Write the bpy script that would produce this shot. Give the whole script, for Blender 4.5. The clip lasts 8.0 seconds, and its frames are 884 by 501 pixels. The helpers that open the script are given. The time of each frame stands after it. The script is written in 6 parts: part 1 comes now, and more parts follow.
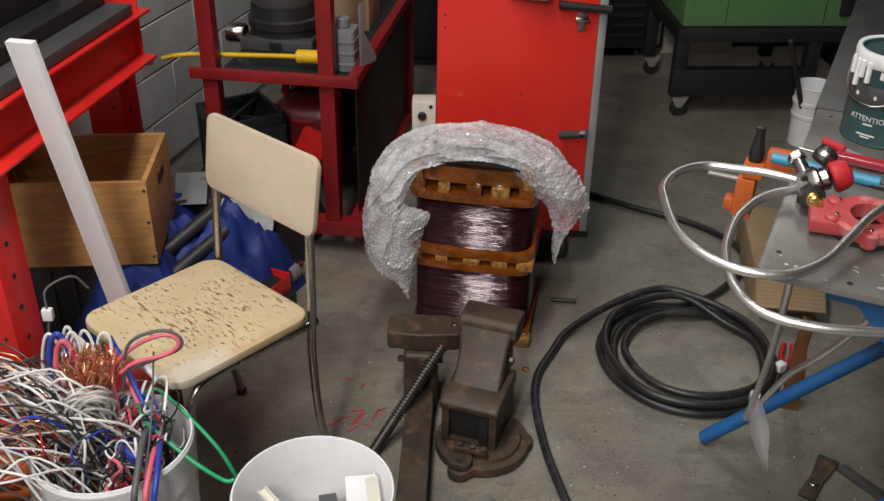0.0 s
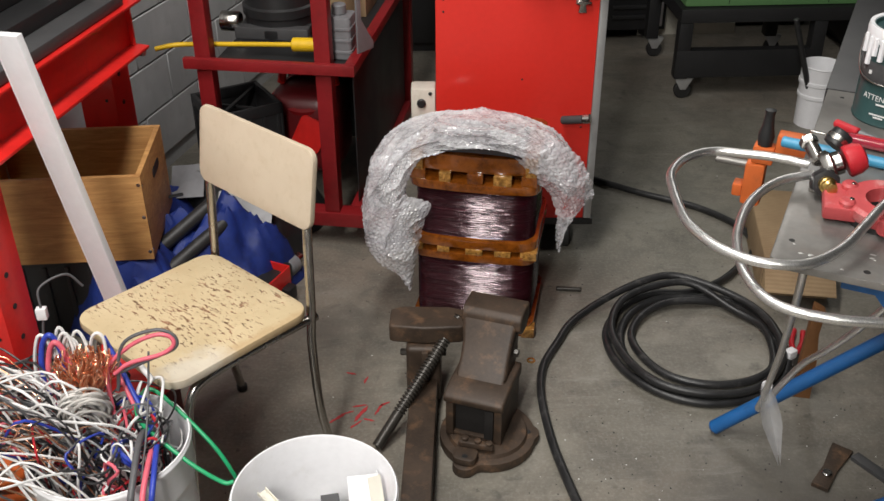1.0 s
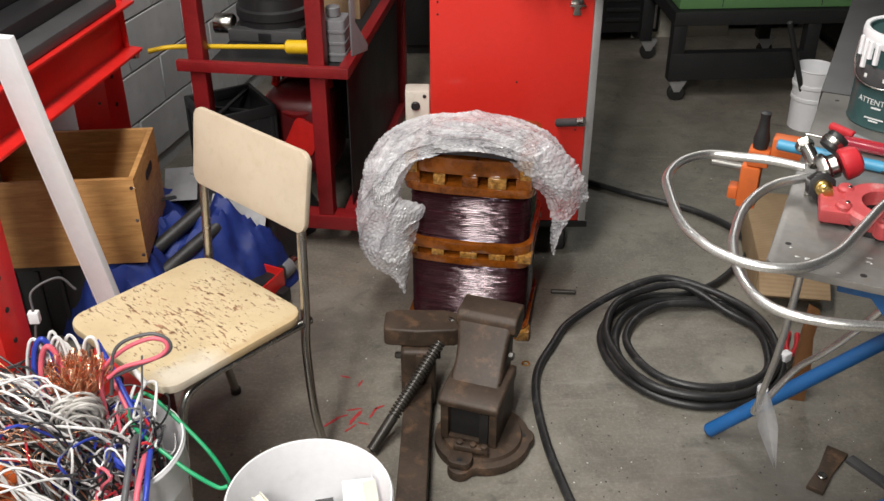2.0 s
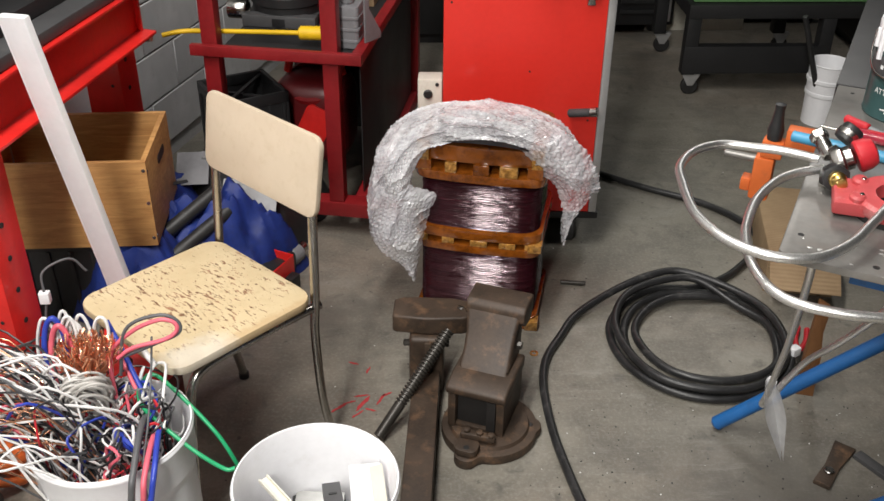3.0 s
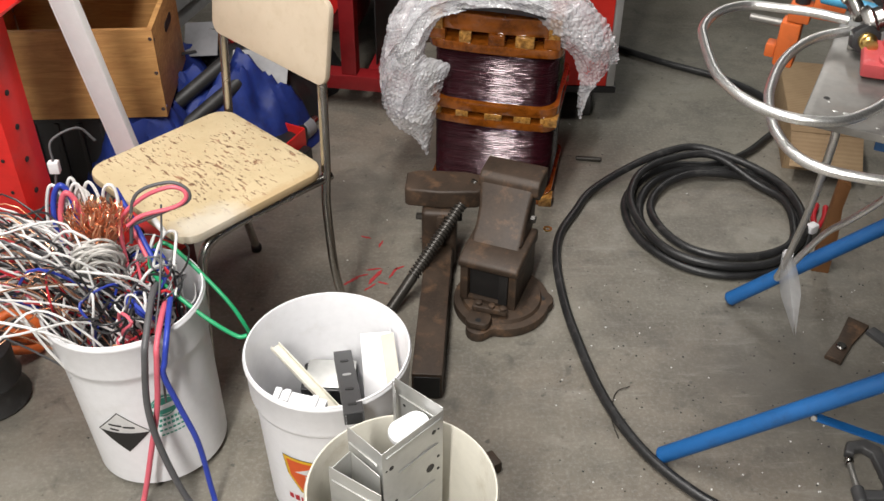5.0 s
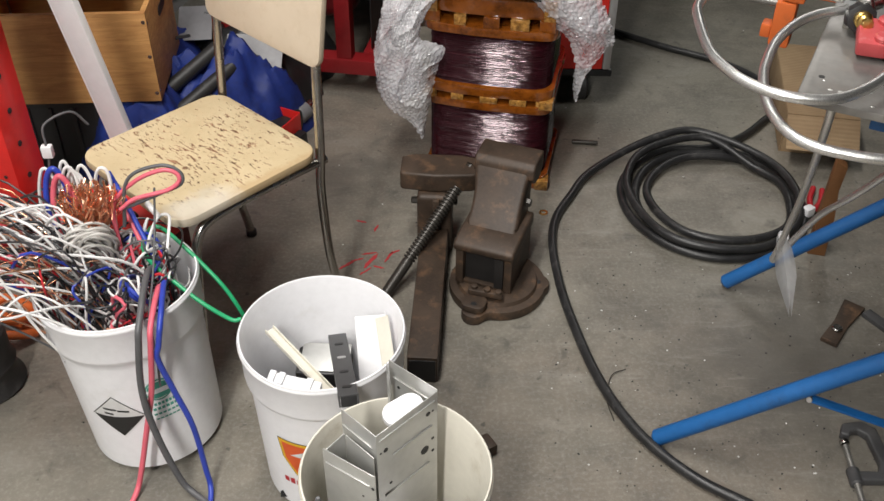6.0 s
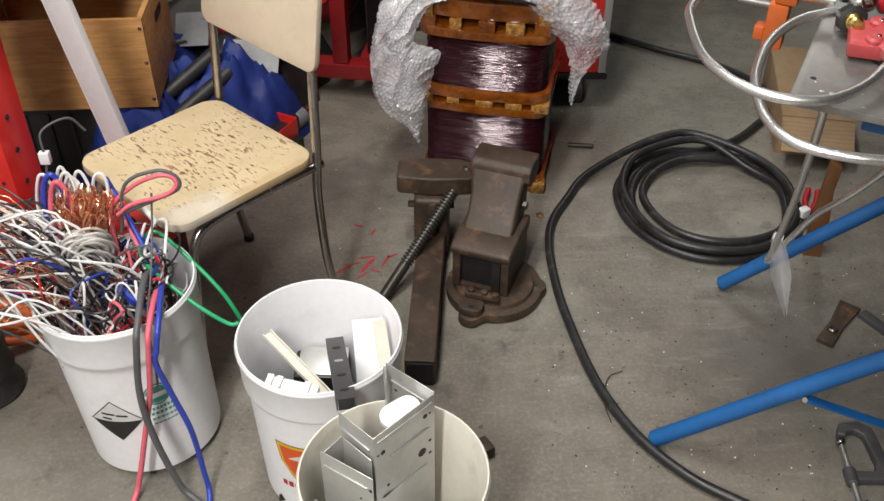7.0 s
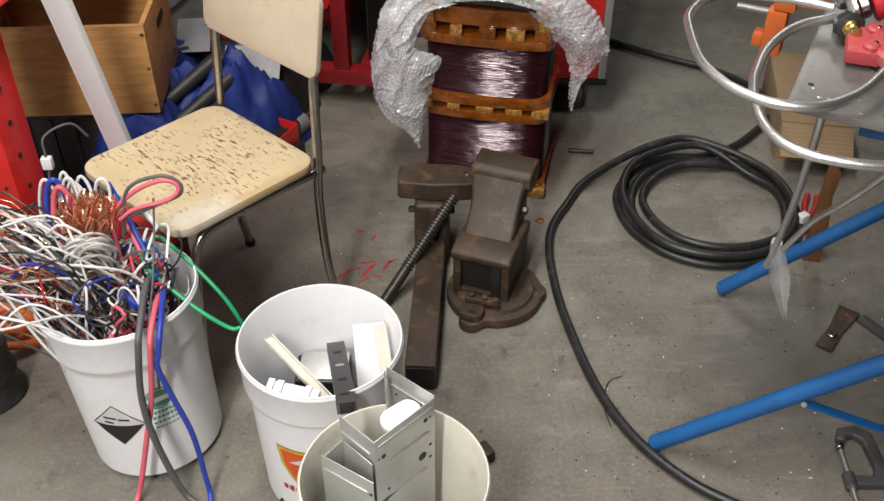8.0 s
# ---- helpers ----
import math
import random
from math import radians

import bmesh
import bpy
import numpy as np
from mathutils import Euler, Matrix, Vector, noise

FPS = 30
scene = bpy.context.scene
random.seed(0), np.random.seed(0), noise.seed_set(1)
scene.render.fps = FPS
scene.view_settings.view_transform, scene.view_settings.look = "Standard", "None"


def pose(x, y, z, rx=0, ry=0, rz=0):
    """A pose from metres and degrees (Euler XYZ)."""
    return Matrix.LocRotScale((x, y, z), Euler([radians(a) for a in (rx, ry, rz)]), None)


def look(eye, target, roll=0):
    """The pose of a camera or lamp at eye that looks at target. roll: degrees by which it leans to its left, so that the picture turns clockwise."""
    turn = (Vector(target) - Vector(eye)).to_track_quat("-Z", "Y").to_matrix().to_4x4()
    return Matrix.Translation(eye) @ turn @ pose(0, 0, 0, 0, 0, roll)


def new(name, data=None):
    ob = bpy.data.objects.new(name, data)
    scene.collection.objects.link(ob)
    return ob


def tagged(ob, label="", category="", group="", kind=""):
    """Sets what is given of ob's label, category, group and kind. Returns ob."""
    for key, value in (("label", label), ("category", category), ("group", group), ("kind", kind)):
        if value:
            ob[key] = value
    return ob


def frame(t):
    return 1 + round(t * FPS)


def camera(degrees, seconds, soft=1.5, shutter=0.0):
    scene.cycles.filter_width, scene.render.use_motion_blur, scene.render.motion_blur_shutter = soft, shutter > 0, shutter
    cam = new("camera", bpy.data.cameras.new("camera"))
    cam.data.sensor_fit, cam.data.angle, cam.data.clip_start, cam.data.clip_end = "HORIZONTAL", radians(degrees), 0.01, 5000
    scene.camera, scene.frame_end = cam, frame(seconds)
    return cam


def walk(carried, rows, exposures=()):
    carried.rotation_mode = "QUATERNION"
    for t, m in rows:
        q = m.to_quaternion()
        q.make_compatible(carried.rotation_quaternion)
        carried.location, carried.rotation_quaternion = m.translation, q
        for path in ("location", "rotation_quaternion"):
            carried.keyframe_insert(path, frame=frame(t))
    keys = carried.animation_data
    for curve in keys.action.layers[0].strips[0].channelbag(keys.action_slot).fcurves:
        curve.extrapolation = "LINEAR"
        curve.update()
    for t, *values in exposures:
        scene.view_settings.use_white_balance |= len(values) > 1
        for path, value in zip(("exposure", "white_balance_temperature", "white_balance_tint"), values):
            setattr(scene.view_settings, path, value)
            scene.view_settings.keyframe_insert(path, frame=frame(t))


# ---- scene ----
cam = camera(48.6, 8.0)
PATH = [
    (0, (0.025, 0.289, 1.667), (0.117, 2.011, 0.653), 0.9),
    (0.5, (0.032, 0.323, 1.66), (0.125, 2.047, 0.651), -0.1),
    (1, (0.034, 0.342, 1.65), (0.117, 2.049, 0.611), -0.2),
    (1.5, (0.033, 0.35, 1.649), (0.131, 2.059, 0.614), -0.2),
    (3, (0.027, 0.344, 1.639), (0.106, 2.045, 0.59), 0.7),
    (3.5, (0.028, 0.348, 1.624), (0.09, 2.011, 0.515), 0.7),
    (4, (0.035, 0.355, 1.611), (0.085, 1.97, 0.432), 0.4),
    (4.5, (0.034, 0.354, 1.603), (0.08, 1.95, 0.398), 0.4),
    (4.7, (0.033, 0.352, 1.601), (0.078, 1.936, 0.38), 0.5),
    (6, (0.041, 0.35, 1.586), (0.089, 1.902, 0.326), 0.4),
    (6.5, (0.044, 0.346, 1.587), (0.092, 1.901, 0.33), 0.2),
    (7, (0.045, 0.342, 1.589), (0.096, 1.9, 0.336), 0.1),
    (7.5, (0.047, 0.336, 1.593), (0.096, 1.898, 0.345), 0.1),
    (8, (0.045, 0.334, 1.594), (0.095, 1.899, 0.35), 0.1),
]
walk(cam, [(t, look(eye, target, roll)) for t, eye, target, roll in PATH],
     [(0, -0.46), (0.5, -0.35), (1, -0.13), (1.5, 0.0), (3, 0.1), (3.5, 0.16), (4.5, 0.13), (6, -0.08), (8, -0.08)])

# ---- light ----
world = bpy.data.worlds.new("world")
scene.world = world
world.use_nodes = True
world.node_tree.nodes["Background"].inputs[0].default_value = (0.9, 0.95, 1.0, 1)
world.node_tree.nodes["Background"].inputs[1].default_value = 0.006


def ceiling_lamp(x, y, z, sx, sy, watts, rz=0.0):
    data = bpy.data.lights.new("ceiling_tube", "AREA")
    data.shape, data.size, data.size_y, data.energy = "RECTANGLE", sx, sy, watts
    data.color = (1.0, 0.968, 0.925)
    ob = new("ceiling_tube", data)
    ob.matrix_world = pose(x, y, z, 0, 0, rz)
    return ob


ceiling_lamp(-0.45, 1.35, 3.35, 0.3, 2.4, 104, -18)
ceiling_lamp(-1.0, -1.7, 3.35, 0.3, 2.4, 225, -18)
ceiling_lamp(1.9, 5.6, 3.35, 0.3, 2.4, 26, -18)


# ---- materials ----
class Nodes:
    """A short way to wire a node material."""

    def __init__(self, name):
        self.m = bpy.data.materials.new(name)
        self.m.use_nodes = True
        self.t = self.m.node_tree
        self.p = self.t.nodes["Principled BSDF"]
        self.out = self.t.nodes["Material Output"]
        self.tc = self.t.nodes.new("ShaderNodeTexCoord")

    def add(self, kind, **links):
        n = self.t.nodes.new(kind)
        return n

    def link(self, a, b):
        self.t.links.new(a, b)

    def mapping(self, scale=(1, 1, 1), rot=(0, 0, 0), loc=(0, 0, 0)):
        n = self.add("ShaderNodeMapping")
        n.inputs["Scale"].default_value = scale
        n.inputs["Rotation"].default_value = rot
        n.inputs["Location"].default_value = loc
        self.link(self.tc.outputs["Object"], n.inputs["Vector"])
        return n.outputs["Vector"]

    def noise(self, scale, detail=4.0, rough=0.55, vec=None, distortion=0.0):
        n = self.add("ShaderNodeTexNoise")
        n.inputs["Scale"].default_value = scale
        n.inputs["Detail"].default_value = detail
        n.inputs["Roughness"].default_value = rough
        n.inputs["Distortion"].default_value = distortion
        self.link(vec if vec is not None else self.tc.outputs["Object"], n.inputs["Vector"])
        return n.outputs["Fac"]

    def ramp(self, fac, a, b):
        n = self.add("ShaderNodeMapRange")
        n.inputs["From Min"].default_value, n.inputs["From Max"].default_value = a, b
        self.link(fac, n.inputs["Value"])
        return n.outputs["Result"]

    def mix(self, fac, a, b):
        n = self.add("ShaderNodeMix")
        n.data_type = "RGBA"
        for value, slot in ((a, 6), (b, 7)):
            if isinstance(value, tuple):
                n.inputs[slot].default_value = (*value, 1)
            else:
                self.link(value, n.inputs[slot])
        if isinstance(fac, float):
            n.inputs[0].default_value = fac
        else:
            self.link(fac, n.inputs[0])
        return n.outputs[2]

    def math(self, op, a, b=0.0):
        n = self.add("ShaderNodeMath")
        n.operation = op
        for value, slot in ((a, 0), (b, 1)):
            if isinstance(value, (int, float)):
                n.inputs[slot].default_value = value
            else:
                self.link(value, n.inputs[slot])
        return n.outputs[0]

    def bump(self, height, strength=0.3, distance=0.002):
        n = self.add("ShaderNodeBump")
        n.inputs["Strength"].default_value, n.inputs["Distance"].default_value = strength, distance
        self.link(height, n.inputs["Height"])
        self.link(n.outputs["Normal"], self.p.inputs["Normal"])

    def colour(self, c):
        if isinstance(c, tuple):
            self.p.inputs["Base Color"].default_value = (*c, 1)
        else:
            self.link(c, self.p.inputs["Base Color"])

    def rough(self, r):
        if isinstance(r, (int, float)):
            self.p.inputs["Roughness"].default_value = r
        else:
            self.link(r, self.p.inputs["Roughness"])


def surface(name, base, rough=0.5, metal=0.0, dark=0.75, fine=60.0, coarse=7.0, dirt=None, dirt_amount=0.3, bump=0.15, coat=0.0):
    """Paint, plastic or metal with fine grain, coarse unevenness and patches of dirt or wear."""
    n = Nodes(name)
    a = n.noise(fine, 5)
    b = n.noise(coarse, 4)
    shade = n.mix(n.ramp(b, 0.3, 0.7), tuple(c * dark for c in base), base)
    shade = n.mix(n.math("MULTIPLY", n.ramp(a, 0.35, 0.75), 0.35), shade, tuple(min(1.0, c * 1.12 + 0.005) for c in base))
    if dirt:
        spots = n.ramp(n.noise(coarse * 2.3, 8, 0.7), 0.62 - 0.25 * dirt_amount, 0.72)
        shade = n.mix(n.math("MULTIPLY", spots, min(1.0, dirt_amount * 1.6)), shade, dirt)
    n.colour(shade)
    n.rough(n.math("ADD", n.math("MULTIPLY", b, 0.25), max(0.02, rough - 0.12)))
    n.p.inputs["Metallic"].default_value = metal
    n.p.inputs["Coat Weight"].default_value = coat
    n.bump(a, bump, 0.001)
    return n.m


def concrete_material():
    n = Nodes("polished_concrete")
    big = n.noise(1.3, 6, 0.6)
    mid = n.noise(6.0, 9, 0.68, distortion=0.8)
    fine = n.noise(110.0, 6, 0.7)
    c = n.mix(n.ramp(big, 0.32, 0.68), (0.138, 0.126, 0.102), (0.245, 0.23, 0.192))
    c = n.mix(n.math("MULTIPLY", n.ramp(n.noise(0.9, 4, 0.6, n.mapping(loc=(1.9, 0.4, 0))), 0.42, 0.62), 0.55), c, (0.215, 0.172, 0.135))
    smear = n.noise(2.6, 8, 0.72, n.mapping((1, 1.7, 1), (0, 0, 0.7), (4.4, 8.1, 0)), 0.6)
    c = n.mix(n.math("MULTIPLY", n.ramp(smear, 0.5, 0.68), 0.65), c, (0.095, 0.088, 0.075))
    c = n.mix(n.math("MULTIPLY", n.ramp(smear, 0.46, 0.3), 0.5), c, (0.3, 0.29, 0.26))
    c = n.mix(n.math("MULTIPLY", n.ramp(mid, 0.46, 0.66), 0.7), c, (0.12, 0.111, 0.094))
    c = n.mix(n.math("MULTIPLY", n.ramp(fine, 0.48, 0.72), 0.5), c, (0.32, 0.31, 0.28))
    blot = n.ramp(n.noise(14.0, 5, 0.6, n.mapping(loc=(7.3, 2.2, 0)), 0.5), 0.6, 0.72)
    c = n.mix(n.math("MULTIPLY", blot, 0.7), c, (0.085, 0.08, 0.07))
    spots = n.ramp(n.noise(38.0, 3, 0.5), 0.68, 0.74)
    c = n.mix(n.math("MULTIPLY", spots, 0.75), c, (0.06, 0.057, 0.05))
    oil = n.ramp(n.noise(2.2, 5, 0.65, n.mapping((1, 1, 1), loc=(3.1, 1.7, 0))), 0.54, 0.66)
    c = n.mix(n.math("MULTIPLY", oil, 0.5), c, (0.1, 0.095, 0.085))
    # a ragged round patch of darker floor near the table legs
    dark_reach = n.add("ShaderNodeVectorMath")
    dark_reach.operation = "LENGTH"
    n.link(n.mapping((2.6, 2.6, 0), loc=(-2.3, -4.85, 0)), dark_reach.inputs[0])
    shape = n.ramp(n.math("ADD", dark_reach.outputs["Value"], n.math("MULTIPLY", n.noise(7.0, 7, 0.7), 0.9)), 1.45, 0.75)
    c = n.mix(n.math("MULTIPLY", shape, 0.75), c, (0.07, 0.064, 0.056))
    streak = n.ramp(n.noise(3.5, 9, 0.78, n.mapping((1, 7, 1), (0, 0, 0.5))), 0.55, 0.78)
    c = n.mix(n.math("MULTIPLY", streak, 0.45), c, (0.4, 0.388, 0.35))
    scratch = n.ramp(n.noise(9.0, 6, 0.8, n.mapping((14, 0.7, 1), (0, 0, 1.1))), 0.66, 0.74)
    c = n.mix(n.math("MULTIPLY", scratch, 0.35), c, (0.44, 0.43, 0.4))
    n.colour(c)
    n.rough(n.math("ADD", n.math("MULTIPLY", mid, 0.35), 0.25))
    n.bump(n.math("ADD", fine, n.math("MULTIPLY", mid, 2.0)), 0.15, 0.002)
    return n.m


def plywood_material():
    n = Nodes("plywood")
    v = n.mapping((3.0, 12.0, 30.0))
    grain = n.noise(1.6, 8, 0.65, v, 1.4)
    fine = n.noise(60, 4, 0.6, n.mapping((0.4, 3, 5)))
    c = n.mix(n.ramp(grain, 0.3, 0.7), (0.36, 0.165, 0.05), (0.62, 0.345, 0.125))
    c = n.mix(n.math("MULTIPLY", n.ramp(fine, 0.45, 0.8), 0.4), c, (0.3, 0.15, 0.05))
    c = n.mix(n.math("MULTIPLY", n.ramp(n.noise(7, 7, 0.75, distortion=1.0), 0.56, 0.74), 0.55), c, (0.2, 0.085, 0.03))
    n.colour(c)
    n.rough(0.55)
    n.bump(grain, 0.25, 0.001)
    return n.m


def chair_material(worn):
    n = Nodes("worn_cream_paint" if worn else "cream_paint")
    c = n.mix(n.ramp(n.noise(9, 5), 0.3, 0.7), (0.55, 0.435, 0.26), (0.64, 0.525, 0.33)) if worn else n.mix(n.ramp(n.noise(7, 5), 0.3, 0.7), (0.56, 0.46, 0.345), (0.63, 0.53, 0.405))
    c = n.mix(n.math("MULTIPLY", n.ramp(n.noise(45, 6, 0.7), 0.5, 0.8), 0.3), c, (0.4, 0.29, 0.15))
    if worn:
        chips = n.noise(1.0, 7, 0.68, n.mapping((44, 150, 30)), 0.5)
        reach = n.add("ShaderNodeVectorMath")
        reach.operation = "LENGTH"
        n.link(n.mapping((4.6, 5.2, 0), loc=(-0.1, 0.05, 0)), reach.inputs[0])
        bias = n.math("MULTIPLY", n.math("SUBTRACT", 1.0, reach.outputs["Value"]), 0.075)
        patch = n.math("MULTIPLY", n.math("SUBTRACT", n.noise(9, 4, 0.6), 0.5), 0.3)
        amount = n.ramp(n.math("ADD", n.math("ADD", chips, bias), patch), 0.6, 0.632)
        c = n.mix(amount, c, n.mix(n.ramp(n.noise(40, 4), 0.35, 0.65), (0.13, 0.075, 0.04), (0.36, 0.19, 0.11)))
        # the front edge is rubbed pale and frayed
        axes = n.add("ShaderNodeSeparateXYZ")
        n.link(n.tc.outputs["Object"], axes.inputs[0])
        edge = n.ramp(n.math("ADD", axes.outputs["X"], n.math("MULTIPLY", n.noise(30, 6, 0.75), 0.045)), 0.183, 0.196)
        c = n.mix(n.math("MULTIPLY", edge, 0.85), c, (0.5, 0.36, 0.2))
        front = n.add("ShaderNodeVectorMath")
        front.operation = "LENGTH"
        n.link(n.mapping((9, 5.5, 0), loc=(-1.5, 0.62, 0)), front.inputs[0])
        pale = n.ramp(n.math("ADD", front.outputs["Value"], n.math("MULTIPLY", n.noise(28, 6, 0.7), 0.7)), 0.95, 0.6)
        c = n.mix(n.math("MULTIPLY", pale, 0.7), c, (0.62, 0.58, 0.5))
        n.bump(amount, 0.5, -0.001)
    n.colour(c)
    n.rough(0.42)
    return n.m


def block_wall_material():
    n = Nodes("painted_blocks")
    c = n.mix(n.ramp(n.noise(4, 5), 0.3, 0.7), (0.36, 0.36, 0.365), (0.5, 0.5, 0.505))
    c = n.mix(n.math("MULTIPLY", n.ramp(n.noise(14, 6, 0.7), 0.55, 0.75), 0.4), c, (0.3, 0.3, 0.3))
    n.colour(c)
    n.rough(0.6)
    n.bump(n.noise(120, 4), 0.4, 0.002)
    return n.m


def winding_material():
    """Lacquered copper wire under dark varnish; each turn is a fine ridge."""
    n = Nodes("varnished_winding")
    wave = n.add("ShaderNodeTexWave")
    wave.wave_type, wave.bands_direction = "BANDS", "Z"
    wave.inputs["Scale"].default_value = 62.0
    wave.inputs["Distortion"].default_value = 0.15
    n.link(n.tc.outputs["Object"], wave.inputs["Vector"])
    v = n.mapping((5, 5, 130))
    runs = n.noise(1.0, 3, 0.6, v)
    c = n.mix(n.ramp(runs, 0.3, 0.7), (0.012, 0.0025, 0.0035), (0.042, 0.006, 0.011))
    n.colour(c)
    n.rough(n.math("ADD", n.math("MULTIPLY", runs, 0.16), 0.06))
    n.p.inputs["Specular IOR Level"].default_value = 0.6
    n.p.inputs["Specular Tint"].default_value = (1.0, 0.8, 0.86, 1)
    n.p.inputs["Coat Weight"].default_value = 0.3
    n.p.inputs["Coat Roughness"].default_value = 0.05
    n.bump(n.math("ADD", wave.outputs["Fac"], n.math("MULTIPLY", runs, 1.5)), 0.3, 0.001)
    return n.m


def wrap_material():
    n = Nodes("bubble_wrap_film")
    n.colour(n.mix(n.ramp(n.noise(18, 5), 0.35, 0.7), (0.84, 0.84, 0.88), (0.98, 0.98, 1.0)))
    n.rough(0.1)
    n.link(n.math("ADD", n.math("MULTIPLY", n.ramp(n.noise(34, 6, 0.7), 0.3, 0.7), 0.5), 0.24), n.p.inputs["Alpha"])
    n.p.inputs["Specular IOR Level"].default_value = 0.9
    n.p.inputs["Coat Weight"].default_value = 1.0
    n.p.inputs["Coat Roughness"].default_value = 0.03
    n.bump(n.noise(95, 3, 0.5), 0.3, 0.003)
    return n.m


def corrugated_material():
    n = Nodes("corrugated_card")
    wave = n.add("ShaderNodeTexWave")
    wave.bands_direction = "Y"
    wave.inputs["Scale"].default_value = 30.0
    n.link(n.tc.outputs["Object"], wave.inputs["Vector"])
    c = n.mix(n.ramp(n.noise(12, 5), 0.3, 0.7), (0.3, 0.2, 0.11), (0.4, 0.28, 0.16))
    n.colour(n.mix(n.math("MULTIPLY", wave.outputs["Fac"], 0.3), c, (0.2, 0.13, 0.07)))
    n.rough(0.8)
    n.bump(wave.outputs["Fac"], 0.4, 0.002)
    return n.m


def braid_material():
    n = Nodes("steel_braid")
    m = n.noise(800, 2)
    n.colour(n.mix(n.ramp(m, 0.35, 0.65), (0.62, 0.62, 0.61), (0.96, 0.95, 0.93)))
    n.rough(0.3)
    n.p.inputs["Metallic"].default_value = 0.95
    n.bump(m, 0.4, 0.0008)
    return n.m


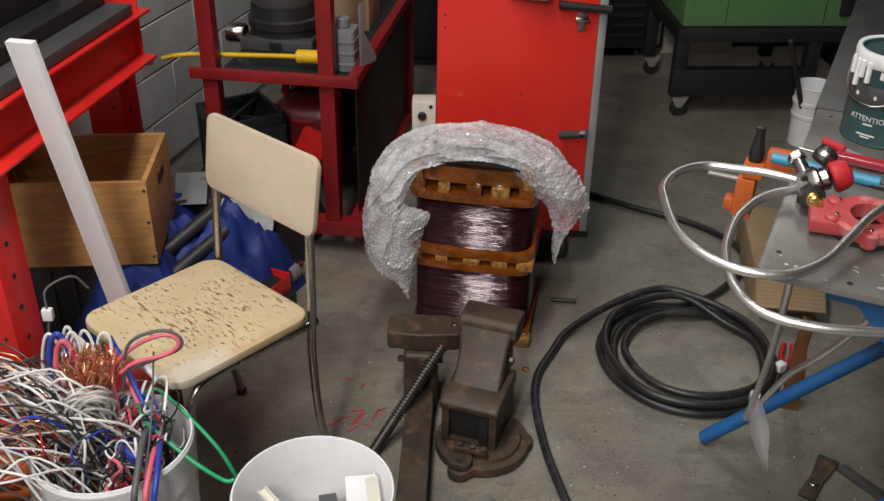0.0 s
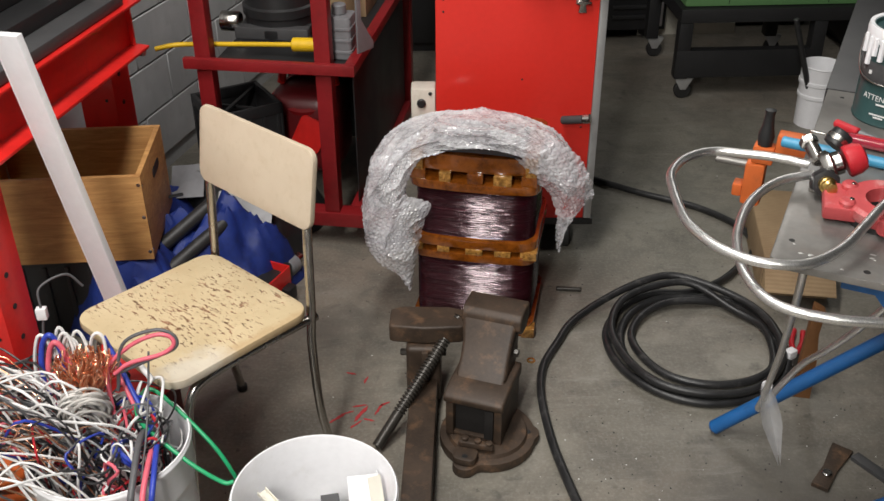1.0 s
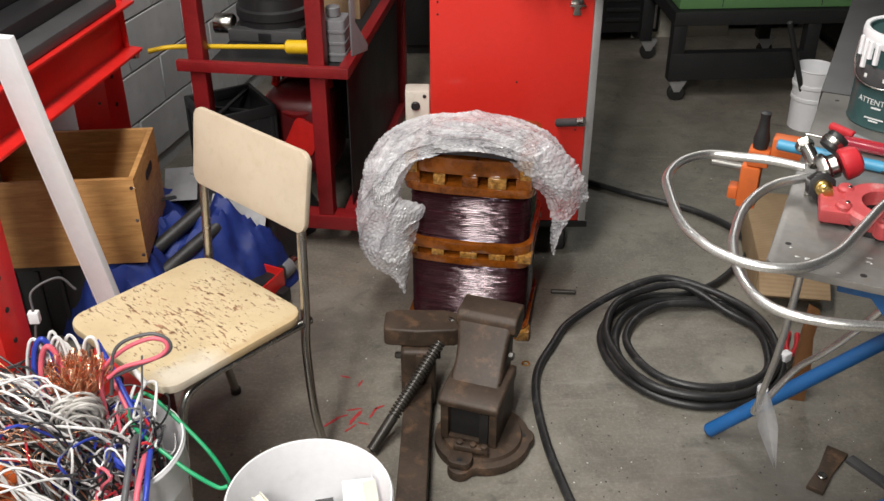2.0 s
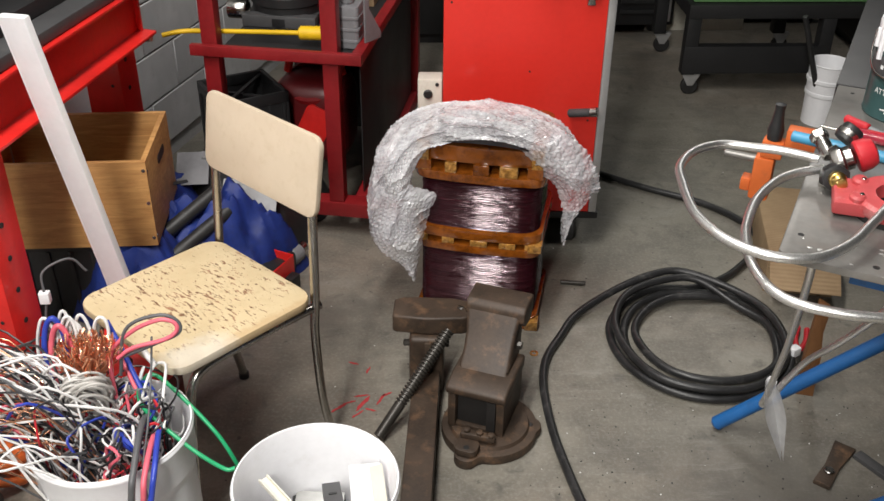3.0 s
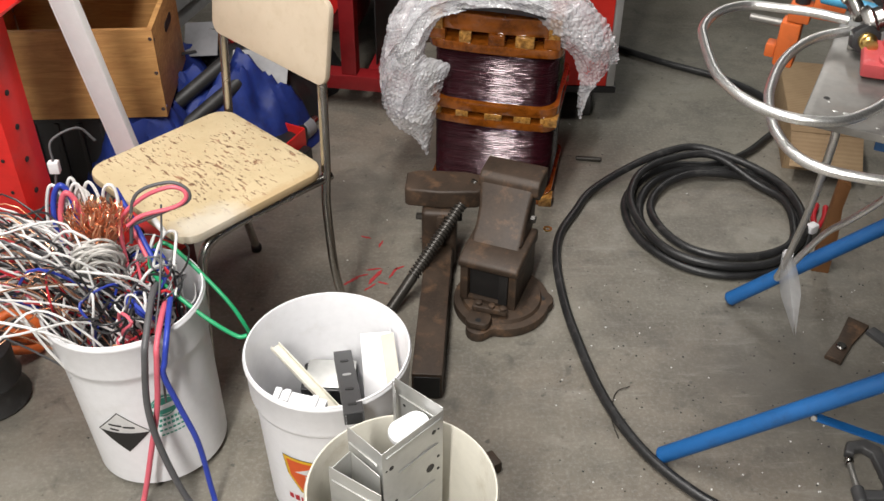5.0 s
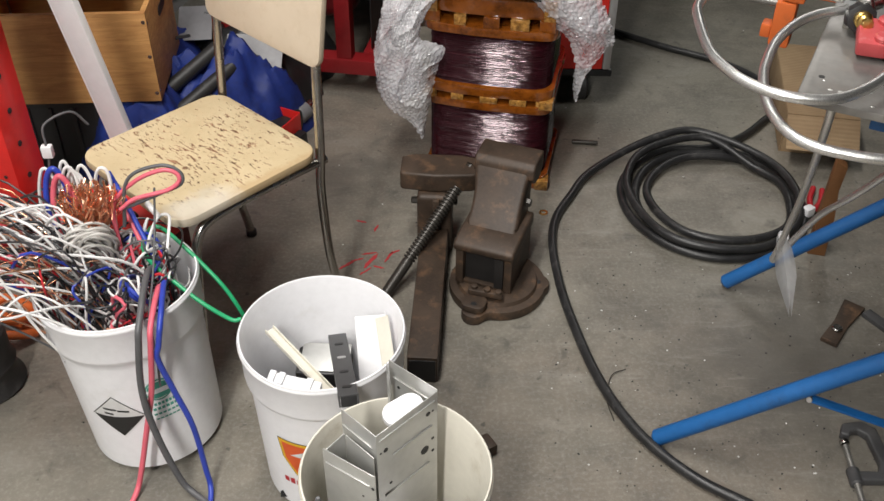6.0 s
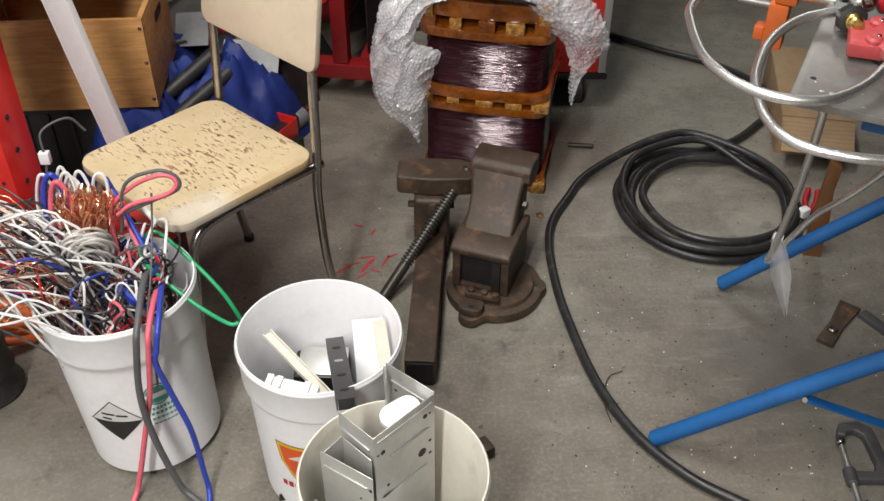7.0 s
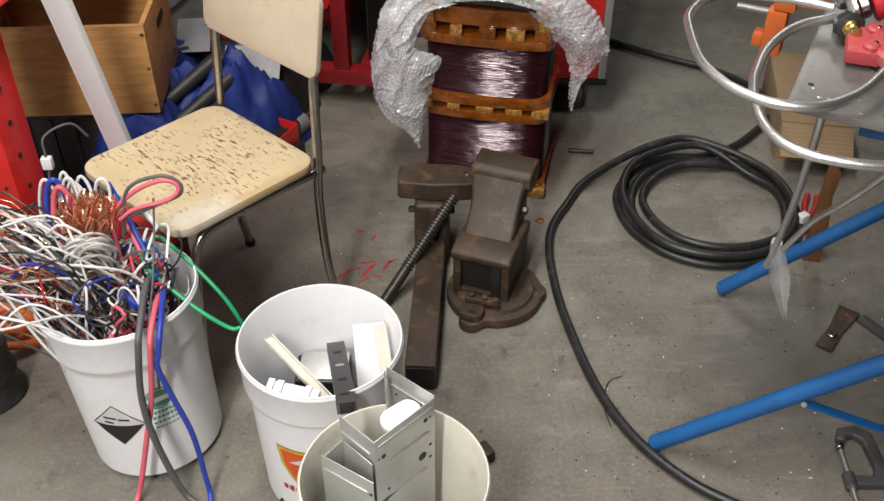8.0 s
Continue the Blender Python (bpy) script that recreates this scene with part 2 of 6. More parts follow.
M = {
    "concrete": concrete_material(),
    "plywood": plywood_material(),
    "seat": chair_material(True),
    "back": chair_material(False),
    "blocks": block_wall_material(),
    "winding": winding_material(),
    "wrap": wrap_material(),
    "card": corrugated_material(),
    "braid": braid_material(),
    "mortar": surface("mortar", (0.4, 0.4, 0.4), 0.85),
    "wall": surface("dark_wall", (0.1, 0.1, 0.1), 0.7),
    # unseen ceiling, its colour kept dark so little light bounces into the shadows
    "ceiling": surface("low_bounce_ceiling", (0.12, 0.12, 0.117), 0.8),
    # darker copy of the red enamel: the rack's shade is in the colour
    "rack_red": surface("shaded_red_enamel", (0.27, 0.01, 0.013), 0.45, dark=0.65, dirt=(0.12, 0.008, 0.01), dirt_amount=0.25, bump=0.05),
    "red": surface("red_enamel", (0.76, 0.022, 0.018), 0.36, dark=0.8, dirt=(0.2, 0.01, 0.01), dirt_amount=0.15, bump=0.05, coat=0.15),
    "cabinet_red": surface("red_powder_coat", (0.72, 0.028, 0.018), 0.4, dark=0.93, coarse=3, bump=0.04, coat=0.1),
    "dark_red": surface("dark_red_plastic", (0.13, 0.008, 0.01), 0.4),
    "alu": surface("aluminium_edge", (0.52, 0.52, 0.52), 0.4, metal=0.6, dark=0.85),
    "chrome": surface("worn_chrome", (0.55, 0.53, 0.5), 0.25, metal=1.0, dark=0.6, dirt=(0.12, 0.09, 0.07), dirt_amount=0.3),
    "steel": surface("bare_steel_plate", (0.25, 0.24, 0.225), 0.34, metal=0.45, dark=0.55, coarse=7, dirt=(0.2, 0.17, 0.15), dirt_amount=0.35),
    "iron": surface("oily_cast_iron", (0.068, 0.044, 0.029), 0.55, metal=0.1, dark=0.3, fine=140, coarse=11, dirt=(0.21, 0.115, 0.06), dirt_amount=0.35, bump=0.35),
    "rod": surface("steel_screw", (0.055, 0.049, 0.042), 0.38, metal=0.35, dark=0.6),
    "black": surface("black_plastic", (0.018, 0.018, 0.019), 0.42, fine=120),
    "rubber": surface("black_rubber", (0.022, 0.021, 0.021), 0.5, dark=0.6, dirt=(0.1, 0.095, 0.09), dirt_amount=0.22, fine=150),
    "cable": surface("worn_cable_jacket", (0.02, 0.02, 0.021), 0.4, dark=0.55, dirt=(0.12, 0.115, 0.11), dirt_amount=0.3, fine=90, coarse=16),
    # matt black for the shade inside the vice body
    "hollow_black": surface("shaded_hollow_black", (0.011, 0.009, 0.008), 0.75, dark=0.6, coarse=20),
    "black_paint": surface("black_paint", (0.014, 0.014, 0.015), 0.5),
    "grey": surface("grey_plastic", (0.2, 0.2, 0.21), 0.5),
    "sheet_grey": surface("grey_primed_sheet", (0.36, 0.36, 0.37), 0.55),
    "dark_grey": surface("dark_grey_paint", (0.06, 0.06, 0.062), 0.5, dirt=(0.14, 0.13, 0.12), dirt_amount=0.2),
    "white": surface("white_plastic", (0.84, 0.84, 0.86), 0.36, dark=0.95, coarse=4, dirt=(0.5, 0.47, 0.4), dirt_amount=0.12, bump=0.04),
    "old_white": surface("yellowed_white_plastic", (0.72, 0.69, 0.6), 0.42, dark=0.88, coarse=5, dirt=(0.35, 0.28, 0.18), dirt_amount=0.3, bump=0.04),
    "white_paint": surface("white_board", (0.8, 0.8, 0.82), 0.4, dark=0.95, bump=0.03),
    "tin": surface("galvanised_sheet", (0.58, 0.58, 0.56), 0.35, metal=0.55, dark=0.8, coarse=12, dirt=(0.35, 0.33, 0.28), dirt_amount=0.2),
    "blue": surface("blue_enamel", (0.012, 0.11, 0.33), 0.4, dark=0.8, dirt=(0.02, 0.05, 0.11), dirt_amount=0.3),
    "tarp": surface("blue_tarp", (0.008, 0.028, 0.2), 0.62, dark=0.55, coarse=10, dirt=(0.006, 0.01, 0.05), dirt_amount=0.4, bump=0.3),
    "sky_blue": surface("light_blue_plastic", (0.06, 0.3, 0.5), 0.4),
    "green": surface("machine_green", (0.12, 0.26, 0.1), 0.5, dark=0.85, coarse=3),
    "teal": surface("dark_teal_label", (0.03, 0.075, 0.075), 0.35),
    "amber": surface("amber_varnished_board", (0.29, 0.08, 0.008), 0.12, dark=0.45, coarse=14, dirt=(0.05, 0.012, 0.003), dirt_amount=0.6, bump=0.02, coat=1.0),
    "amber_pale": surface("pale_varnished_block", (0.6, 0.3, 0.07), 0.16, dark=0.18, coarse=55, dirt=(0.09, 0.025, 0.004), dirt_amount=0.7, coat=0.8),
    "yellow": surface("yellow_plastic", (0.8, 0.5, 0.01), 0.4),
    "orange": surface("orange_paint", (0.62, 0.13, 0.025), 0.45, dirt=(0.2, 0.07, 0.03), dirt_amount=0.3),
    "pink": surface("pink_insulation", (0.75, 0.14, 0.19), 0.4),
    "wire_blue": surface("blue_insulation", (0.03, 0.06, 0.42), 0.35),
    "wire_green": surface("green_insulation", (0.015, 0.35, 0.14), 0.35),
    "wire_red": surface("red_insulation", (0.5, 0.02, 0.03), 0.4),
    "wire_grey": surface("grey_insulation", (0.1, 0.1, 0.105), 0.45),
    "wire_white": surface("white_insulation", (0.8, 0.79, 0.78), 0.4),
    "wire_pale": surface("pale_grey_insulation", (0.55, 0.53, 0.5), 0.4, dark=0.8),
    "wire_black": surface("black_insulation", (0.02, 0.02, 0.022), 0.4),
    "copper": surface("bare_copper", (0.95, 0.5, 0.31), 0.26, metal=0.9, dark=0.7, fine=200),
    "brass": surface("brass", (0.7, 0.48, 0.16), 0.28, metal=1.0),
    "red_paint": surface("red_marker_paint", (0.42, 0.03, 0.035), 0.6, dirt=(0.25, 0.15, 0.13), dirt_amount=0.3),
    "pink_red": surface("faded_red_cast_tool", (0.5, 0.07, 0.075), 0.5, dirt=(0.55, 0.42, 0.4), dirt_amount=0.45),
    "film": surface("clear_tag_film", (0.85, 0.86, 0.88), 0.2),
    "wood": surface("offcut_wood", (0.2, 0.085, 0.028), 0.6, dirt=(0.2, 0.09, 0.03), dirt_amount=0.4),
    "ink": surface("black_ink", (0.015, 0.015, 0.015), 0.5),
    "ink_green": surface("green_ink", (0.06, 0.36, 0.27), 0.5),
    "ink_orange": surface("orange_ink", (0.75, 0.11, 0.02), 0.45),
    "ink_yellow": surface("yellow_ink", (0.8, 0.47, 0.02), 0.45),
    "ink_red": surface("red_ink", (0.5, 0.02, 0.03), 0.5),
    "print_white": surface("white_print", (0.75, 0.75, 0.74), 0.5),
    "clear_red": surface("clear_red_handle", (0.35, 0.03, 0.05), 0.15, coat=0.5),
}

for key, alpha in (("film", 0.5),):
    M[key].node_tree.nodes["Principled BSDF"].inputs["Alpha"].default_value = alpha


# ---- building helpers ----
def link_bm(name, bm, material):
    me = bpy.data.meshes.new(name)
    bmesh.ops.recalc_face_normals(bm, faces=bm.faces)
    bm.to_mesh(me)
    bm.free()
    me.materials.append(M[material] if isinstance(material, str) else material)
    return new(name, me)


def smooth(ob, angle=40):
    me = ob.data
    cut = radians(angle)
    bm = bmesh.new()
    bm.from_mesh(me)
    for f in bm.faces:
        f.smooth = True
    for e in bm.edges:
        if len(e.link_faces) == 2 and e.calc_face_angle(0) > cut:
            e.smooth = False
    bm.to_mesh(me)
    bm.free()
    return ob


def part(name, bm, material, parent, label=""):
    ob = smooth(link_bm(name, bm, material))
    ob.parent = parent
    if label:
        ob["label"] = label
    return ob


def thing(name, label, category, at=(0, 0, 0), turn=0.0, group="", kind="", tilt=(0, 0)):
    ob = new(name)
    ob.empty_display_size = 0.05
    ob.matrix_world = pose(*at, tilt[0], tilt[1], turn)
    return tagged(ob, label, category, group, kind)


def solid(name, bm, material, label, category, at=(0, 0, 0), turn=0.0, group="", kind="", tilt=(0, 0)):
    ob = smooth(link_bm(name, bm, material))
    ob.matrix_world = pose(*at, tilt[0], tilt[1], turn)
    return tagged(ob, label, category, group, kind)


def box(x0, x1, y0, y1, z0, z1, bevel=0.002, bm=None, m=None, seg=2):
    own = bmesh.new()
    bmesh.ops.create_cube(own, size=1)
    for v in own.verts:
        v.co = Vector(((x0 + x1) / 2 + v.co.x * (x1 - x0), (y0 + y1) / 2 + v.co.y * (y1 - y0), (z0 + z1) / 2 + v.co.z * (z1 - z0)))
    if bevel:
        bmesh.ops.bevel(own, geom=list(own.edges), offset=bevel, segments=seg, affect="EDGES", profile=0.6)
    if m is not None:
        bmesh.ops.transform(own, matrix=m, verts=own.verts)
    return merge(bm, own)


def merge(bm, own):
    if bm is None:
        return own
    me = bpy.data.meshes.new("scratch")
    own.to_mesh(me)
    own.free()
    bm.from_mesh(me)
    bpy.data.meshes.remove(me)
    return bm


def lathe(profile, steps=40, bm=None, m=None, close=False):
    """Turns (radius, height) pairs round the z axis."""
    own = bmesh.new()
    rings = []
    for r, z in profile:
        if r < 1e-6:
            rings.append([own.verts.new((0, 0, z))])
        else:
            rings.append([own.verts.new((r * math.cos(2 * math.pi * i / steps), r * math.sin(2 * math.pi * i / steps), z)) for i in range(steps)])
    pairs = list(zip(rings, rings[1:])) + ([(rings[-1], rings[0])] if close else [])
    for a, b in pairs:
        for i in range(steps):
            j = (i + 1) % steps
            if len(a) == 1 and len(b) == 1:
                continue
            if len(a) == 1:
                own.faces.new((a[0], b[i], b[j]))
            elif len(b) == 1:
                own.faces.new((a[i], a[j], b[0]))
            else:
                own.faces.new((a[i], a[j], b[j], b[i]))
    if m is not None:
        bmesh.ops.transform(own, matrix=m, verts=own.verts)
    return merge(bm, own)


def cyl(r, z0, z1, steps=24, bevel=0.002, bm=None, m=None):
    b = min(bevel, r * 0.4)
    return lathe([(0, z0), (r - b, z0), (r, z0 + b), (r, z1 - b), (r - b, z1), (0, z1)], steps, bm, m)


def between(a, b):
    """The pose of a thing that stands at a and points its z axis to b."""
    a, b = Vector(a), Vector(b)
    return Matrix.Translation(a) @ (b - a).to_track_quat("Z", "Y").to_matrix().to_4x4()


def bar(a, b, r, bm=None, steps=20, bevel=0.002):
    return cyl(r, 0, (Vector(b) - Vector(a)).length, steps, bevel, bm, between(a, b))


def prism(outline, z0, z1, bevel=0.002, bm=None, m=None, seg=2):
    """A plate of that outline in x and y."""
    own = bmesh.new()
    low = [own.verts.new((x, y, z0)) for x, y in outline]
    face = own.faces.new(low)
    up = bmesh.ops.extrude_face_region(own, geom=[face])
    for v in up["geom"]:
        if isinstance(v, bmesh.types.BMVert):
            v.co.z = z1
    bmesh.ops.recalc_face_normals(own, faces=own.faces)
    if bevel:
        edges = [e for e in own.edges if len(e.link_faces) == 2 and e.calc_face_angle(0) > 0.6]
        bmesh.ops.bevel(own, geom=edges, offset=bevel, segments=seg, affect="EDGES", profile=0.6)
    if m is not None:
        bmesh.ops.transform(own, matrix=m, verts=own.verts)
    return merge(bm, own)


def rounded(w, d, r, steps=5, cx=0.0, cy=0.0):
    pts = []
    for sx, sy, a0 in ((1, 1, 0), (-1, 1, 90), (-1, -1, 180), (1, -1, 270)):
        for i in range(steps + 1):
            a = radians(a0 + 90 * i / steps)
            pts.append((cx + sx * (w / 2 - r) + r * math.cos(a), cy + sy * (d / 2 - r) + r * math.sin(a)))
    return pts


def spline(points, per=8):
    """Points on a smooth line through the given ones."""
    p = [Vector(q) for q in points]
    p = [p[0] * 2 - p[1]] + p + [p[-1] * 2 - p[-2]]
    out = []
    for i in range(1, len(p) - 2):
        a, b, c, d = p[i - 1], p[i], p[i + 1], p[i + 2]
        for k in range(per):
            t = k / per
            out.append(0.5 * ((2 * b) + (c - a) * t + (2 * a - 5 * b + 4 * c - d) * t * t + (3 * b - a - 3 * c + d) * t ** 3))
    out.append(p[-2])
    return out


def tube(points, r, sides=10, per=8, bm=None, ridge=None, flat=None):
    """A round tube along a smooth line. ridge(i): a factor on the radius of ring i."""
    line = spline(points, per) if per else [Vector(q) for q in points]
    own = bmesh.new() if bm is None else bm
    up = Vector((0, 0, 1))
    rings = []
    side = None
    for i, q in enumerate(line):
        t = (line[min(i + 1, len(line) - 1)] - line[max(i - 1, 0)]).normalized()
        if side is None:
            side = t.cross(up)
            if side.length < 0.05:
                side = t.cross(Vector((1, 0, 0)))
        side = (side - t * side.dot(t)).normalized()
        other = t.cross(side)
        k = ridge(i) if ridge else 1.0
        rings.append([own.verts.new(q + (side * math.cos(2 * math.pi * j / sides) + other * math.sin(2 * math.pi * j / sides) * (flat or 1.0)) * r * k) for j in range(sides)])
    for a, b in zip(rings, rings[1:]):
        for j in range(sides):
            own.faces.new((a[j], a[(j + 1) % sides], b[(j + 1) % sides], b[j]))
    own.faces.new(rings[0][::-1])
    own.faces.new(rings[-1])
    return own


# ---- setting ----
ROOM = -18.0  # degrees by which the room stands turned

bm = box(-7, 7, -5, 9, -0.1, 0.0, 0)
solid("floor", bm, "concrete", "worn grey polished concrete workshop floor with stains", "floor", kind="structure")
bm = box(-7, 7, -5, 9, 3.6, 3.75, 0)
solid("ceiling", bm, "ceiling", "plain unseen workshop ceiling, darkened to curb bounced light", "ceiling", kind="structure")

# the left wall runs along the room's own direction
WALL_AT = (-0.78, 3.85, 0)
wall = thing("wall_left", "grey painted concrete block wall with flush joints", "wall", WALL_AT, ROOM, kind="structure")
part("wall_core", box(-0.2, -0.012, -9.0, 4.4, 0, 3.6, 0), "mortar", wall)
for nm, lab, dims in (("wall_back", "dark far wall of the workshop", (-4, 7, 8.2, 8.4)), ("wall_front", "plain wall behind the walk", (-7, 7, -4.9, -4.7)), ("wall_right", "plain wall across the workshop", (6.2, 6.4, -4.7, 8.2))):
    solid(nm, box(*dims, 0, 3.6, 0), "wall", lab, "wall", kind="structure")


# ---- school chair ----
def school_chair():
    ch = thing("school_chair", "old school chair with chipped cream paint and tubular steel legs", "chair", (-0.42, 2.104, 0), -45)
    part("seat", prism(rounded(0.366, 0.366, 0.045), 0.42, 0.44, 0.005), "seat", ch, "square seat with chipped cream paint")
    tilt = pose(0.008, 0.2, 0.722, -9, 0, 0)
    bm = prism(rounded(0.378, 0.178, 0.026), -0.007, 0.007, 0.004, m=pose(0, 0, 0, 90, 0, 0))
    for v in bm.verts:
        v.co.y -= 0.10 * (0.034 - v.co.x * v.co.x)
    bmesh.ops.transform(bm, matrix=tilt, verts=bm.verts)
    part("backrest", bm, "back", ch, "cream painted curved plywood backrest")
    for s in (-1, 1):
        part("back_leg", tube([(s * 0.165, 0.212, 0.76), (s * 0.166, 0.2, 0.66), (s * 0.172, 0.187, 0.44), (s * 0.172, 0.18, 0.33), (s * 0.174, 0.188, 0.15), (s * 0.176, 0.212, 0.012)], 0.0105), "chrome", ch)
        part("front_leg", tube([(s * 0.17, 0.2, 0.405), (s * 0.165, 0.05, 0.405), (s * 0.165, -0.09, 0.402), (s * 0.168, -0.135, 0.375), (s * 0.175, -0.155, 0.3), (s * 0.185, -0.185, 0.012)], 0.0105), "chrome", ch)
        for y in (0.212, -0.185):
            x = s * (0.176 if y > 0 else 0.185)
            part("foot_cap", cyl(0.0135, 0.0, 0.02, 14, 0.003, m=pose(x, y, 0)), "rubber", ch)
    part("crossbar", bar((-0.165, 0.0, 0.405), (0.165, 0.0, 0.405), 0.009), "chrome", ch)
    return ch


school_chair()


# ---- buckets ----
def bucket(at, label, material="white", turn=0.0, tall=1.0, tilt=(0, 0)):
    b = thing("bucket", label, "bucket", at, turn, group="plastic buckets", tilt=tilt)
    prof = [(0, 0.0), (0.125, 0.0), (0.131, 0.006), (0.1395, 0.265), (0.1405, 0.278), (0.1465, 0.284), (0.1478, 0.292), (0.1485, 0.348), (0.1505, 0.352), (0.151, 0.361), (0.1495, 0.3655), (0.147, 0.3655), (0.1455, 0.362), (0.1365, 0.25), (0.128, 0.012), (0, 0.01)]
    part("shell", lathe([(r, z * tall) for r, z in prof], 56), material, b)
    part("rim_lip", lathe([(0.1508, 0.3525 * tall), (0.1522, 0.3545 * tall), (0.1522, 0.3595 * tall), (0.1508, 0.3615 * tall)], 56, close=True), material, b)
    return b


bucket_wire = bucket((-0.508, 1.742, 0.004), "white plastic bucket crammed with scrap electrical wire", turn=0, tall=1.06, tilt=(-1.6, -2.4))
bucket_mid = bucket((-0.135, 1.633, 0), "white plastic bucket with a few scrap metal pieces", turn=100)
bucket_near = bucket((0.002, 1.318, 0), "grubby white plastic bucket of scrap sheet metal brackets", "old_white", turn=75)


# ---- tool cabinet ----
def tool_cabinet():
    c = thing("tool_cabinet", "tall red steel tool cabinet on castors with aluminium corner edge", "cabinet", (0.148, 3.02, 0), -3.0)
    part("body", box(0, 0.458, 0, 0.6, 0.14, 1.02, 0.003), "cabinet_red", c)
    part("corner_edge", box(0.4585, 0.482, -0.003, 0.6, 0.14, 1.02, 0.004), "alu", c, "brushed aluminium corner edge")
    part("plinth", box(0.0, 0.49, 0.0, 0.6, 0.115, 0.138, 0.005), "black", c)
    for x in (0.07, 0.41):
        for y in (0.06, 0.52):
            cas = part("castor", box(x - 0.02, x + 0.02, y - 0.02, y + 0.02, 0.085, 0.114, 0.003), "dark_grey", c)
            part("wheel", cyl(0.05, -0.016, 0.016, 28, 0.005, m=pose(x, y + 0.015, 0.05, 0, 90, 0)), "rubber", cas)
    part("handle", bar((0.34, -0.02, 0.876), (0.49, -0.02, 0.862), 0.012), "black", c, "black grip handle")
    op = part("bottle_opener", prism([(-0.022, -0.006), (-0.012, 0.018), (0.012, 0.018), (0.022, -0.006), (0.008, -0.012), (0.012, -0.034), (-0.012, -0.034), (-0.008, -0.012)], 0, 0.006, 0.002, m=pose(0.41, -0.001, 0.832, 90, 0, 0)), "chrome", c, "chrome bottle opener screwed to the side")
    part("lip", box(-0.021, 0.021, -0.022, 0.0, -0.004, 0.002, 0.002, m=pose(0.41, -0.002, 0.832)), "chrome", op)
    for x, z in ((0.022, 0.835), (0.022, 0.80), (0.43, 0.45), (0.25, 0.60)):
        part("rivet_hole", cyl(0.003, 0, 0.002, 10, 0.0005, m=pose(x, 0.0005, z, 90, 0, 0)), "black", c)
    part("pull_bar", bar((0.37, -0.03, 0.485), (0.425, -0.07, 0.505), 0.0125), "dark_grey", c, "dark grip with chrome end")
    part("pull_end", bar((0.425, -0.07, 0.505), (0.445, -0.078, 0.5105), 0.014), "chrome", c)
    part("top_bracket", prism([(0, 0), (0.1, 0), (0.17, -0.02), (0.11, -0.05)], 0, 0.004, 0.001, m=pose(0.19, -0.005, 0.885, 20, -14, 0)), "alu", c, "grey metal tab")


tool_cabinet()


